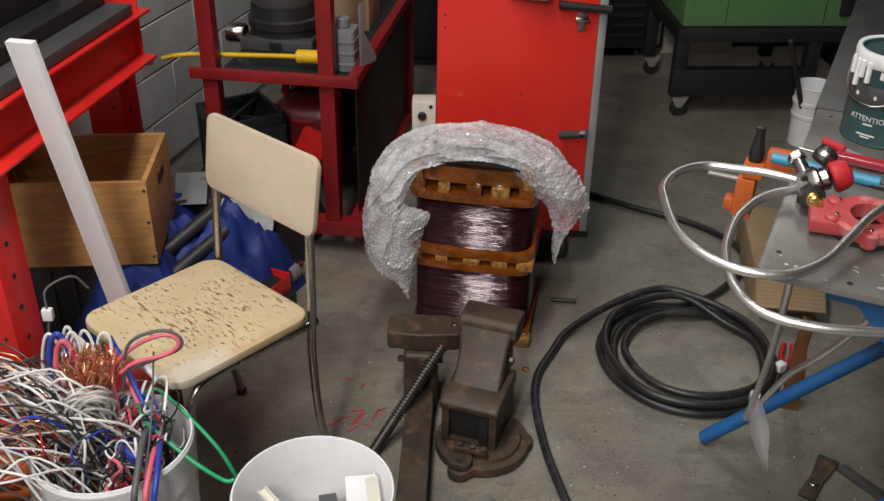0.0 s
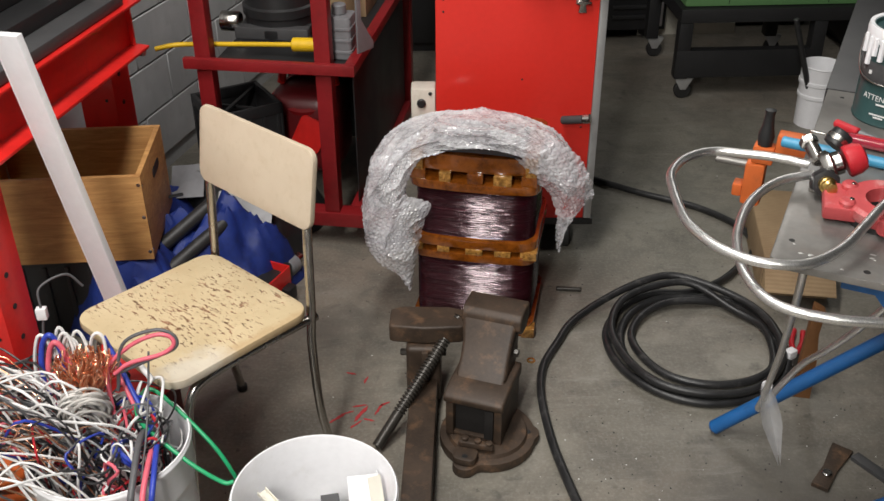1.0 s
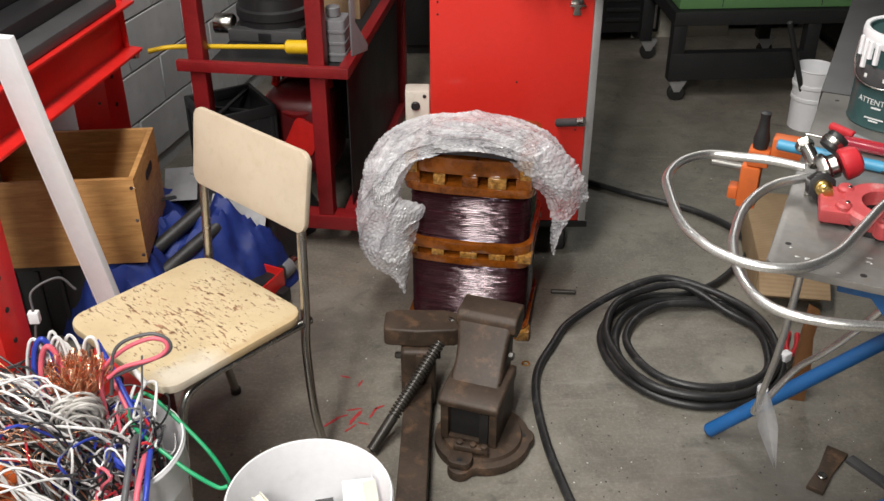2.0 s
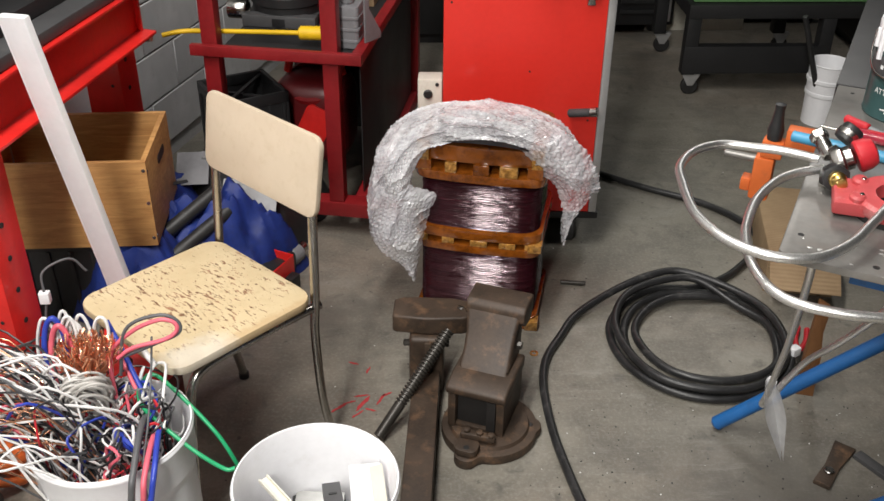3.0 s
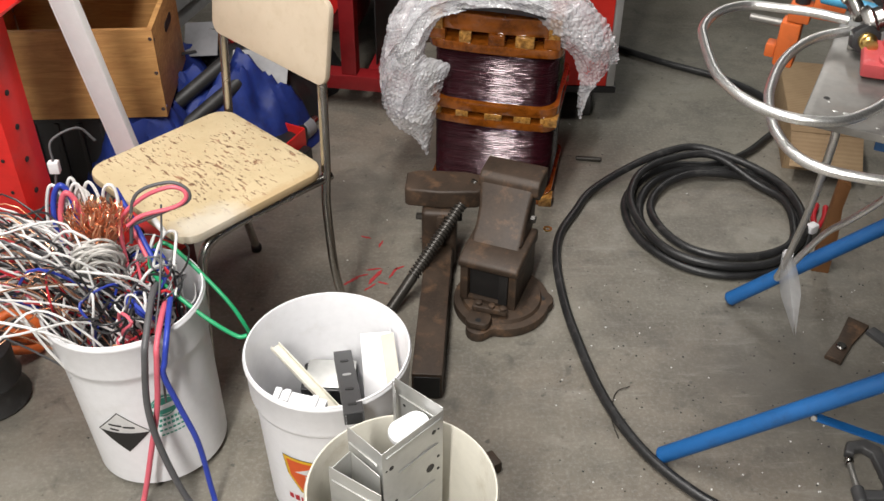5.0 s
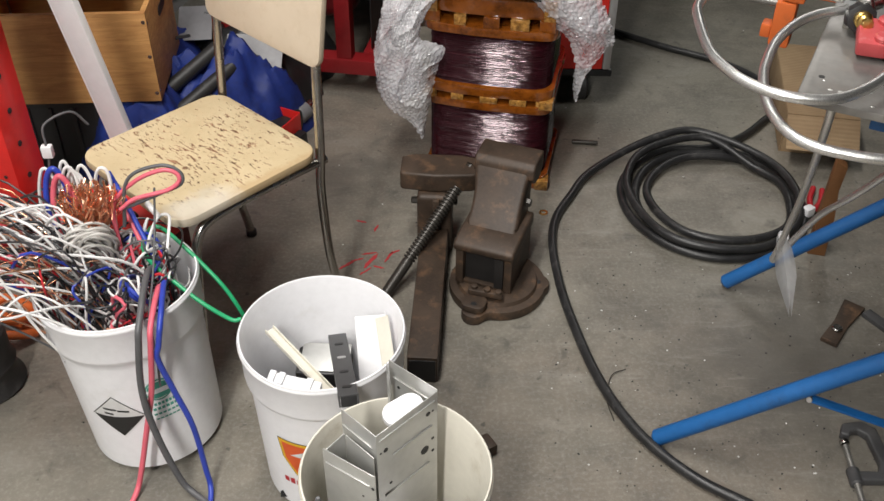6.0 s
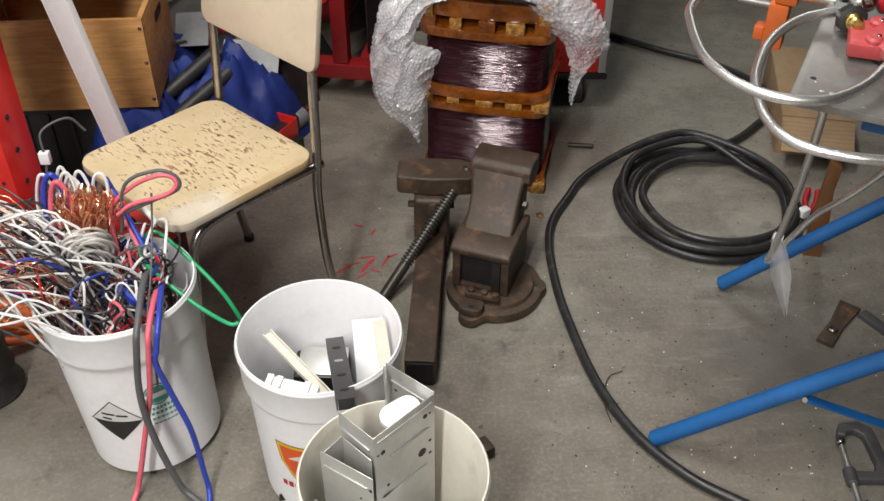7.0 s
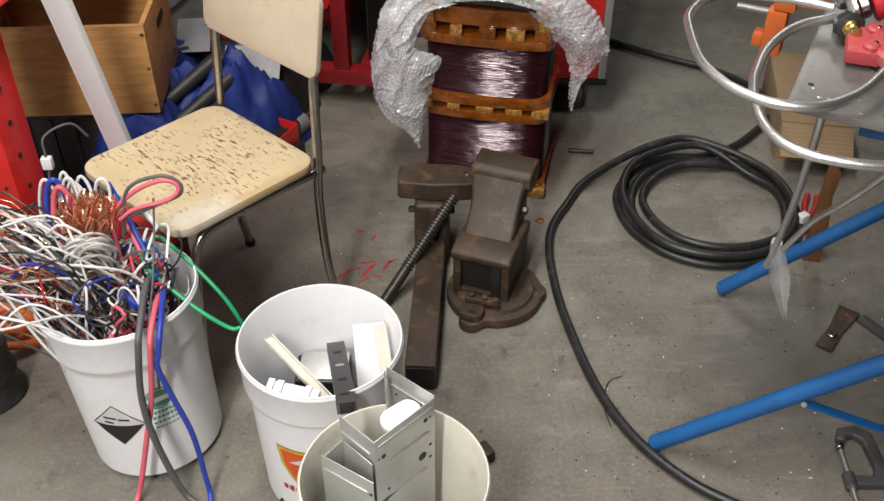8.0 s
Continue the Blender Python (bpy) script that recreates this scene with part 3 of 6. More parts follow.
# ---- transformer coils with wrap ----
def transformer():
    t = thing("transformer_coil", "two stacked dark red copper windings with amber insulating flanges", "transformer", (0.228, 2.613, 0), -14)

    def loop(w, d, r, bow=0.012, cy=0.14):
        # rounded rectangle whose front side bows out a little
        pts = rounded(w, d, r, 6, 0, cy)
        cut = 6 * 3 + 3
        front = [(-w / 2 + r + (w - 2 * r) * i / 20, cy - d / 2) for i in range(1, 20)]
        side = [(w / 2, cy - d / 2 + r + (d - 2 * r) * i / 6) for i in range(1, 6)]
        pts = pts[:cut] + front + pts[cut:] + side
        return [(x, y - (bow * (1 - (2 * x / w) ** 2) if y < cy - d / 2 + r else 0.0)) for x, y in pts]

    for z0, z1, seed in ((0.035, 0.236, 3), (0.305, 0.45, 8)):
        bm = bmesh.new()
        turns = int((z1 - z0) / 0.0031)
        out = loop(0.324, 0.264, 0.045)
        rnd = random.Random(seed)
        rings = []
        for k in range(turns):
            lift = 0.0007 * rnd.uniform(-1, 1)
            tip = rnd.uniform(-0.35, 0.35)
            for f, d in ((0.06, -0.0011), (0.28, 0.0), (0.5, 0.0005), (0.72, 0.0), (0.94, -0.0011)):
                z = z0 + (z1 - z0) * (k + f) / turns
                ring_pts = []
                for x, y in out:
                    # a turn lies a little deeper or prouder along stretches of a few centimetres
                    w = noise.noise(Vector((x * 26, y * 26, k * 3.7 + seed))) * 0.0008
                    tw = noise.noise(Vector((x * 34, y * 34, k * 5.1 + seed + 40))) * 0.0019 * (f - 0.5) * 2
                    c = Vector((x, y - 0.14)).normalized()
                    q = d + lift + w + tw + tip * 0.0008 * (f - 0.5)
                    ring_pts.append(bm.verts.new((x + c.x * q, y + c.y * q, z)))
                rings.append(ring_pts)
        for a, b in zip(rings, rings[1:]):
            for j in range(len(out)):
                bm.faces.new((a[j], a[(j + 1) % len(out)], b[(j + 1) % len(out)], b[j]))
        bm.faces.new(rings[0][::-1])
        bm.faces.new(rings[-1])
        part("winding", bm, "winding", t, "glossy dark red varnished copper winding")
    for z0, z1, w, d in ((0.018, 0.035, 0.346, 0.286), (0.236, 0.259, 0.346, 0.286), (0.277, 0.305, 0.346, 0.286), (0.45, 0.474, 0.35, 0.29), (0.503, 0.549, 0.33, 0.27)):
        own = bmesh.new()
        outer = [(x + 0.0012 * noise.noise(Vector((x * 22, y * 22, z0 * 90))), y + 0.0014 * noise.noise(Vector((x * 22 + 9, y * 22, z0 * 90)))) for x, y in loop(w, d, 0.036)]
        part("flange", prism(outer, z0, z1, 0.0025, own), "amber", t, "amber varnished flange")
    rnd = random.Random(31)
    for z0, z1, reach in ((0.0, 0.018, 0.15), (0.259, 0.277, 0.15), (0.474, 0.503, 0.145)):
        for x in (-reach, -0.5 * reach, 0.0, 0.5 * reach, reach):
            w2 = rnd.uniform(0.015, 0.024)
            x2 = x + rnd.uniform(-0.008, 0.008)
            bowed = 0.012 * (1 - (x2 / 0.165) ** 2)
            for y in (0.012 - bowed, 0.26):
                part("spacer", box(x2 - w2, x2 + w2, y - 0.016, y + 0.018, z0, z1, 0.002), "amber_pale" if rnd.random() < 0.6 else "amber", t)
    # pale end blocks, proud of the flanges, and upright angle strips at the top corners
    for x, z0, z1 in ((-0.158, 0.258, 0.28), (0.155, 0.255, 0.279), (0.16, 0.0, 0.03), (-0.14, 0.0, 0.03)):
        part("end_block", prism([(x - 0.017, -0.014), (x + 0.02, -0.01), (x + 0.018, 0.03), (x - 0.015, 0.028)], z0, z1, 0.003), "amber_pale", t, "pale sawn end block")
    for sx in (-1, 1):
        part("corner_strip", prism([(sx * 0.166, -0.006), (sx * 0.166, 0.03), (sx * 0.163, 0.03), (sx * 0.163, -0.003), (sx * 0.135, -0.003), (sx * 0.135, -0.006)][::sx], 0.474, 0.556, 0.0008), "amber_pale", t, "bright amber corner strip")
    part("core_top", prism(loop(0.25, 0.2, 0.03), 0.549, 0.553, 0.002), "amber", t, "recessed amber core board")
    return t


transformer()


# ---- vice, standing part ----
def vice():
    v = thing("bench_vice", "heavy brown cast-iron bench vice body standing on its round base", "vice", (0.232, 2.152, 0), -22)
    turn = radians(22)

    def lug(dx, dy):
        return dx * math.cos(turn) - dy * math.sin(turn), dx * math.sin(turn) + dy * math.cos(turn)

    lugs = [(lug(-0.062, -0.101), 0.031), (lug(0.098, -0.007), 0.029), (lug(0.03, 0.105), 0.029)]
    pts = []
    for i in range(72):
        a = 2 * math.pi * i / 72
        r = 0.117
        for (lx, ly), lr in lugs:
            # outline of disc and lug circle, whichever reaches further
            c, d0 = math.atan2(ly, lx), math.hypot(lx, ly)
            off = a - c
            inside = lr * lr - (d0 * math.sin(off)) ** 2
            if inside > 0 and math.cos(off) > 0:
                r = max(r, d0 * math.cos(off) + math.sqrt(inside))
        pts.append((r * math.cos(a), r * math.sin(a)))
    base = part("base", prism(pts, 0, 0.027, 0.005), "iron", v, "round base with bolt lugs")
    part("base_step", lathe([(0, 0.027), (0.098, 0.027), (0.094, 0.036), (0, 0.038)], 48), "iron", v)
    for (lx, ly), lr in lugs:
        part("bolt_hole", cyl(0.008, 0.02, 0.0278, 16, 0.0005, m=pose(lx, ly, 0)), "ink", base)
    # swivel lock over the front lug
    (fx, fy), _ = lugs[0]
    part("swivel_lock", prism(rounded(0.058, 0.05, 0.018), 0.028, 0.047, 0.005, m=pose(fx - 0.002, fy + 0.006, 0)), "iron", v, "swivel lock plate")
    part("lock_hole", cyl(0.0075, 0.04, 0.0475, 16, 0.0005, m=pose(fx, fy - 0.004, 0)), "ink", v)
    part("lock_bar", prism(rounded(0.085, 0.018, 0.006), 0.047, 0.062, 0.004, m=pose(fx + 0.016, fy + 0.034, 0, 0, 0, 5)), "iron", v)
    for dx in (-0.012, 0.02, 0.048):
        part("nut", prism([(0.009 * math.cos(i * math.pi / 3), 0.009 * math.sin(i * math.pi / 3)) for i in range(6)], 0.062, 0.07, 0.002, m=pose(fx + dx, fy + 0.034, 0)), "iron", v)
    # box body, hollow to the front for the beam
    cx = -0.022
    for nm, dims in (("cheek", (cx - 0.07, cx - 0.05, -0.05, 0.108)), ("cheek", (cx + 0.05, cx + 0.07, -0.05, 0.108))):
        part(nm, box(*dims, 0.036, 0.142, 0.004), "iron", v)
    part("sole", box(cx - 0.051, cx + 0.051, -0.046, 0.106, 0.036, 0.046, 0.003), "iron", v)
    part("back_web", box(cx - 0.051, cx + 0.051, 0.085, 0.107, 0.044, 0.142, 0.003), "iron", v)
    # added black blocks fill the channel in place of its deep shade
    part("nut_block", box(cx - 0.0495, cx + 0.026, -0.036, 0.085, 0.046, 0.137, 0.004), "hollow_black", v, "black fill for the shaded hollow of the body")
    part("bearing_lip", box(cx + 0.027, cx + 0.0495, -0.052, 0.085, 0.046, 0.135, 0.003), "hollow_black", v)
    to_x = Matrix(((0, 0, 1, 0), (1, 0, 0, 0), (0, 1, 0, 0), (0, 0, 0, 1)))
    prof = [(-0.056, 0.138), (-0.058, 0.156), (-0.05, 0.162), (0.0, 0.17), (0.112, 0.172), (0.112, 0.138)]
    part("hood", prism(prof, cx - 0.074, cx + 0.074, 0.007, m=to_x, seg=3), "iron", v, "thick cast hood over the channel")
    prof = [(0.004, 0.166), (0.02, 0.178), (0.05, 0.2), (0.078, 0.23), (0.1, 0.262), (0.116, 0.284), (0.15, 0.284), (0.152, 0.23), (0.142, 0.19), (0.118, 0.166)]
    bm = prism(prof, cx - 0.066, cx + 0.058, 0.01, m=to_x, seg=3)
    for q in bm.verts:
        k = max(0.0, min(1.0, (q.co.z - 0.17) / 0.1))
        flare = 1.0 - 0.07 * math.sin(math.pi * k) + 0.1 * k
        q.co.x = cx - 0.004 + (q.co.x - cx + 0.004) * flare - 0.008 * k
    part("neck", bm, "iron", v, "curved cast neck with rust patch")
    bm = prism([(0.106, 0.262), (0.112, 0.287), (0.124, 0.297), (0.19, 0.3), (0.196, 0.262), (0.17, 0.236), (0.128, 0.24)], cx - 0.083, cx + 0.067, 0.006, m=to_x, seg=3)
    part("jaw", bm, "iron", v, "wide upper jaw")
    part("screw_head", cyl(0.0105, 0, 0.02, 6, 0.002, m=pose(cx + 0.048, 0.098, 0.205, 0, 90, 0)), "rod", v)


vice()


def vice_beam():
    v = thing("vice_slide", "rusty brown cast-iron sliding vice jaw lying on its beam", "vice", (0.046, 1.845, 0), -4.6)
    part("beam", box(-0.034, 0.034, 0, 0.5, 0.0, 0.074, 0.006), "iron", v, "square cast beam")
    # a black plate gives the dark of the hollow end on a solid beam
    part("beam_end", box(-0.029, 0.029, -0.0015, 0.01, 0.004, 0.066, 0.002), "black_paint", v, "black plate for the shaded hollow of the beam end")
    part("neck", box(-0.045, 0.042, 0.46, 0.56, 0.0, 0.17, 0.012, seg=3), "iron", v)
    part("neck_rib", box(-0.006, 0.012, 0.448, 0.462, 0.07, 0.165, 0.005), "iron", v)
    bm = prism([(-0.088, 0.49), (-0.08, 0.484), (0.0, 0.477), (0.09, 0.484), (0.104, 0.492), (0.104, 0.56), (0.06, 0.573), (-0.06, 0.573), (-0.088, 0.56)], 0.172, 0.222, 0.006, seg=3)
    part("jaw", bm, "iron", v, "bar-shaped jaw")
    part("jaw_screw", cyl(0.009, -0.062, 0.055, 8, 0.002, m=pose(0, 0.5, 0.13, 0, 90, 0)), "rod", v)


vice_beam()
a, b = Vector((-0.038, 2.125, 0.015)), Vector((0.176, 2.372, 0.215))
rod = thing("vice_screw", "long greasy steel vice screw leaning on the jaw", "screw", a)
L = (b - a).length
n_rings = 420
bm = tube([(b - a) * (i / n_rings) for i in range(n_rings + 1)], 0.0145, 14, 0, ridge=lambda i: (0.78 if (i // 5) % 2 else 1.08) if i > 105 else 0.95)
part("thread", bm, "rod", rod)


# ---- cable ----
def cable():
    pts = [(0.5, 3.75, 0.014), (0.62, 3.6, 0.014), (0.746, 3.499, 0.014), (0.889, 3.386, 0.014), (1.063, 3.268, 0.014), (1.17, 3.12, 0.014), (1.165, 2.98, 0.014), (1.09, 2.885, 0.014), (1.0, 2.80, 0.014)]
    rnd = random.Random(4)
    # each turn: middle, radii, height, and how far it lifts where it crosses the others at the far side
    turns = ((0.842, 2.496, 0.24, 0.262, 0.013, 0.0), (0.852, 2.492, 0.216, 0.226, 0.013, 0.004), (0.866, 2.500, 0.192, 0.192, 0.013, 0.012), (0.842, 2.492, 0.23, 0.246, 0.035, 0.022))
    n = 12
    for cx, cy, rx, ry, z, lift in turns:
        for i in range(n):
            a = radians(78) + 2 * math.pi * i / n
            j = 0.006 * rnd.uniform(-1, 1)
            pts.append((cx + (rx + j) * math.cos(a), cy + (ry + j) * math.sin(a), z + lift * max(0.0, math.sin(a)) + 0.003 * rnd.random()))
    pts += [(0.86, 2.758, 0.066), (0.76, 2.752, 0.06), (0.64, 2.70, 0.04), (0.52, 2.615, 0.018), (0.46, 2.52, 0.0135), (0.408, 2.42, 0.014), (0.386, 2.312, 0.014), (0.385, 2.17, 0.014), (0.397, 2.036, 0.014), (0.432, 1.837, 0.014), (0.489, 1.685, 0.014), (0.569, 1.576, 0.014), (0.652, 1.51, 0.014), (0.80, 1.42, 0.014), (1.1, 1.3, 0.014)]
    return solid("power_cable", tube(pts, 0.0112, 12, 6), "cable", "thick black rubber power cable lying in a coil on the floor", "cable")


cable()


# ---- work table ----
TABLE = pose(0.548, 1.484, 0, 0, 0, -28)
TOP = 0.925
table = thing("work_table", "steel plate work table on splayed blue tube legs", "table", (0.548, 1.484, 0), -28)
plate = part("tabletop", prism([(0.0, 0.012), (0.012, 0.0), (0.8, 0.0), (0.8, 0.695), (0.0, 0.695)], TOP - 0.012, TOP, 0.002), "steel", table, "scratched bare steel plate top")
for x, y, r in ((0.022, 0.068, 0.0045), (0.128, 0.022, 0.005), (0.03, 0.66, 0.004)):
    part("drilled_hole", cyl(r, TOP - 0.002, TOP + 0.0004, 14, 0.0002, m=pose(x, y, 0)), "ink", plate)
# pale weld spatter and scrapes along the front edge
rnd = random.Random(77)
for k in range(14):
    x, y = abs(rnd.gauss(0.07, 0.06)), abs(rnd.gauss(0.04, 0.03))
    r = rnd.uniform(0.0008, 0.0032)
    part("weld_spatter", lathe([(0, 0.0009), (r * 0.6, 0.0007), (r, 0.0)], 9, m=pose(x + 0.01, y, TOP + 0.0002) @ Matrix.Diagonal((rnd.uniform(0.8, 2.6), 1, 1, 1))), "tin", plate)
part("apron", box(0.1, 0.78, 0.09, 0.13, 0.85, 0.9125, 0.003), "blue", table)
part("apron", box(0.1, 0.14, 0.131, 0.66, 0.85, 0.9125, 0.003), "blue", table)
gus = part("gusset", prism([(0.1, 0.912), (0.5, 0.912), (0.5, 0.62), (0.36, 0.62)], 0, 0.008, 0.001, m=pose(0, 0.085, 0, 90, 0, 0)), "blue", table, "blue steel gusset plate")
part("bolt", cyl(0.009, -0.012, 0.0, 6, 0.002, m=pose(0.2, 0.079, 0.875, 90, 0, 0)), "dark_grey", gus)
inv = TABLE.inverted()
for foot, tip in (((0.524, 1.664, 0.0), (0.87, 1.548, 0.345)), ((0.789, 2.149, 0.0), (1.064, 2.06, 0.295))):
    f, t2 = Vector(foot), Vector(tip)
    end = f + (t2 - f) * (0.84 / t2.z)
    leg = part("leg", bar(inv @ f + Vector((0, 0, 0.012)), inv @ end, 0.0175, bevel=0.006), "blue", table)
f, t2 = inv @ Vector((0.766, 1.574, 0.228)), inv @ Vector((0.937, 1.565, 0.155))
part("brace", box(-0.011, 0.011, -0.002, 0.002, 0, (t2 - f).length * 1.9, 0.001, m=between(f, t2)), "blue", table, "flat blue brace")
part("bolt", cyl(0.006, -0.008, 0.006, 12, 0.001, m=Matrix.Translation(f) @ pose(0, -0.004, 0, 60, 0, 0)), "chrome", table)


# ---- press ----
def press():
    p = thing("shop_press", "red steel workshop press frame with drilled columns", "press", (-0.86, 2.36, 0), -13)
    for x, y, top in ((0.028, -0.156, 0.72), (-0.055, 0.64, 0.72)):
        bm = prism([(x - 0.108, y), (x, y), (x, y + 0.106), (x - 0.108, y + 0.106), (x - 0.108, y + 0.1), (x - 0.006, y + 0.1), (x - 0.006, y + 0.006), (x - 0.108, y + 0.006)], 0, top, 0.0015)
        col = part("column", bm, "red", p, "red steel column with a row of holes")
        for k in range(7):
            z = 0.12 + 0.085 * k
            part("pin_hole", cyl(0.007, 0, 0.002, 16, 0.0005, m=pose(x + 0.0005, y + 0.045, z, 0, 90, 0)), "ink", col)
            part("pin_hole", cyl(0.0045, 0, 0.002, 16, 0.0005, m=pose(x - 0.025, y - 0.0015, z + 0.02, 90, 0, 0)), "ink", col)
    bm = prism([(0.008, 0.72), (0.062, 0.72), (0.062, 0.728), (0.016, 0.732), (0.016, 0.848), (0.06, 0.852), (0.06, 0.86), (0.008, 0.86)], -0.02, 1.0, 0.0015, m=Matrix(((1, 0, 0, 0), (0, 0, -1, 0.65), (0, 1, 0, 0), (0, 0, 0, 1))))
    part("bed_beam", bm, "red", p, "red channel beam")
    part("back_beam", box(-0.2, -0.19, -0.35, 0.65, 0.72, 0.86, 0.002), "red", p)
    part("end_plate", box(-0.19, 0.03, 0.652, 0.66, 0.73, 0.9, 0.002), "red", p, "notched red end plate")
    part("pin", bar((0.05, 0.66, 0.71), (-0.12, 0.66, 0.71), 0.012), "chrome", p)
    return p


press()

# black machine bed lying on the press
slab = thing("machine_bed", "worn black metal slab with ledges on the red beams", "machine part", (-0.86, 2.36, 0.862), -13)
part("slab", box(-0.2, 0.045, -0.35, 0.6, 0.0, 0.03, 0.004), "dark_grey", slab)
part("ledge", box(-0.2, -0.02, -0.35, 0.58, 0.03, 0.07, 0.006), "black_paint", slab)
part("back_plate", box(-0.2, -0.1, -0.35, 0.5, 0.07, 0.16, 0.006), "black_paint", slab)


# ---- left wall blocks ----
bm = box(0.003, 0.387, 0.003, 0.175, -0.012, 0.0, 0.003, seg=1)
to_wall = Matrix(((0, 0, 1, 0), (1, 0, 0, 0), (0, 1, 0, 0), (0, 0, 0, 1)))
bmesh.ops.transform(bm, matrix=to_wall, verts=bm.verts)
first = part("block", bm, "blocks", wall)
first.matrix_basis = pose(0, -2.2, 0.065)
for row in range(0, 7):
    for k in range(10):
        if (row, k) == (0, 0):
            continue
        ob = new("block", first.data)
        ob.parent = wall
        ob.matrix_basis = pose(0, -2.2 + 0.39 * k + (0.195 if row % 2 else 0), 0.065 + 0.178 * row)

pipe = thing("wall_panel", "white steel panel with a dark conduit on the wall", "panel", WALL_AT, ROOM)
part("panel", box(0.002, 0.03, -0.95, -0.62, 0.1, 1.1, 0.004), "white_paint", pipe)
part("conduit", bar((0.03, -0.56, 0.0), (0.03, -0.56, 1.6), 0.014), "grey", pipe)


# ---- wooden box, strip, clutter under the press ----
def crate():
    c = thing("wooden_box", "open plywood box with worn hand holes and screwed corners", "box", (-0.63, 2.62, 0.262), 2)
    w, d, h, t = 0.46, 0.325, 0.25, 0.014
    part("front", box(-w, 0, 0, t, 0, h, 0.002), "plywood", c)
    part("back", box(-w, 0, d - t, d, 0, h, 0.002), "plywood", c)
    part("floor", box(-w + t, -t, t, d - t, 0.0, 0.012, 0.001), "plywood", c)
    side = prism([(0, 0), (d - 2 * t, 0), (d - 2 * t, h), (0, h)], 0, t, 0.002, m=Matrix(((0, 0, 1, -t), (1, 0, 0, t), (0, 1, 0, 0), (0, 0, 0, 1))))
    part("side", side, "plywood", c)
    side = prism([(0, 0), (d - 2 * t, 0), (d - 2 * t, h), (0, h)], 0, t, 0.002, m=Matrix(((0, 0, 1, -w), (1, 0, 0, t), (0, 1, 0, 0), (0, 0, 0, 1))))
    part("side", side, "plywood", c)
    part("hand_hole", prism(rounded(0.09, 0.026, 0.012), 0, 0.0015, 0, m=pose(0.0, d / 2 + 0.02, 0.185, 90, 0, 90) @ pose(0, 0, 0)), "ink", c, "dark slotted hand hole")
    for z in (0.025, 0.13, 0.225):
        part("screw", cyl(0.005, 0, 0.001, 12, 0.0002, m=pose(-0.008, -0.0005, z, 90, 0, 0)), "chrome", c)
    for z in (0.03, 0.22):
        part("screw", cyl(0.004, 0, 0.001, 12, 0.0002, m=pose(0.0002, 0.007, z, 0, 90, 0)), "chrome", c)


crate()
a, b = Vector((-0.645, 2.437, 0.0)), Vector((-0.752, 2.30, 1.0))
strip = thing("white_strip", "long white painted board leaning upright beside the chair", "board")
part("board", box(-0.031, 0.034, -0.009, 0.009, 0, (b - a).length, 0.002), "white_paint", strip)
part("edge_band", box(-0.0345, -0.0315, -0.0085, 0.0085, 0.001, (b - a).length - 0.001, 0.0008), "white", strip)
z_ax = (b - a).normalized()
x_ax = Vector((0.93, -0.36, 0))
x_ax = (x_ax - z_ax * x_ax.dot(z_ax)).normalized()
y_ax = z_ax.cross(x_ax)
strip.matrix_world = Matrix(((x_ax.x, y_ax.x, z_ax.x, a.x), (x_ax.y, y_ax.y, z_ax.y, a.y), (x_ax.z, y_ax.z, z_ax.z, a.z), (0, 0, 0, 1)))


def heap(nx, ny, w, d, h, seed, amp):
    """A crumpled sheet that hangs over a mound."""
    bm = bmesh.new()
    grid = []
    for i in range(nx + 1):
        row = []
        for j in range(ny + 1):
            u, v = i / nx * 2 - 1, j / ny * 2 - 1
            edge = max(abs(u), abs(v))
            z = h * (1 - edge ** 4) + amp * noise.fractal(Vector((u * 2.3 + seed, v * 2.3, seed)), 0.8, 2.1, 4) * (1 - edge ** 6)
            row.append(bm.verts.new((u * w / 2 + 0.3 * amp * noise.noise(Vector((v * 3, seed, u))), v * d / 2, max(0.002, z))))
        grid.append(row)
    for i in range(nx):
        for j in range(ny):
            bm.faces.new((grid[i][j], grid[i + 1][j], grid[i + 1][j + 1], grid[i][j + 1]))
    base = [grid[i][0] for i in range(nx + 1)] + [grid[nx][j] for j in range(1, ny + 1)] + [grid[i][ny] for i in range(nx - 1, -1, -1)] + [grid[0][j] for j in range(ny - 1, 0, -1)]
    bm.faces.new(base)
    return bm


tp = thing("blue_tarp_bag", "crumpled blue tarpaulin bag lying under the wooden box", "bag", (-0.68, 2.86, 0), -35)
part("sheet", heap(56, 56, 0.6, 0.6, 0.26, 3.3, 0.11), "tarp", tp)
part("strap", tube([(-0.2, -0.29, 0.03), (-0.12, -0.2, 0.235), (-0.05, -0.05, 0.3), (0.02, 0.1, 0.295)], 0.012, 8, 8, flat=0.35), "black", tp, "black webbing strap")
for x, y, z, L2, r2, rz, tl in ((-0.625, 2.76, 0.235, 0.34, 0.02, -48, 22), (-0.575, 2.735, 0.2, 0.3, 0.02, -46, 20)):
    solid("foam_tube", cyl(r2, -L2 / 2, L2 / 2, 20, 0.004, m=pose(0, 0, 0, 90, 0, 0)), "rubber", "black foam pipe sleeve lying on the blue bag", "tube", (x, y, z), rz, group="foam sleeves", tilt=(tl, 0))
sup = thing("support_crate", "dark plastic crate holding up the wooden box", "crate", (-0.93, 2.66, 0), 2)
part("shell", box(-0.16, 0.14, 0.0, 0.28, 0.0, 0.26, 0.006), "black", sup)
part("rim", box(-0.168, 0.148, -0.008, 0.288, 0.225, 0.25, 0.004), "black", sup)
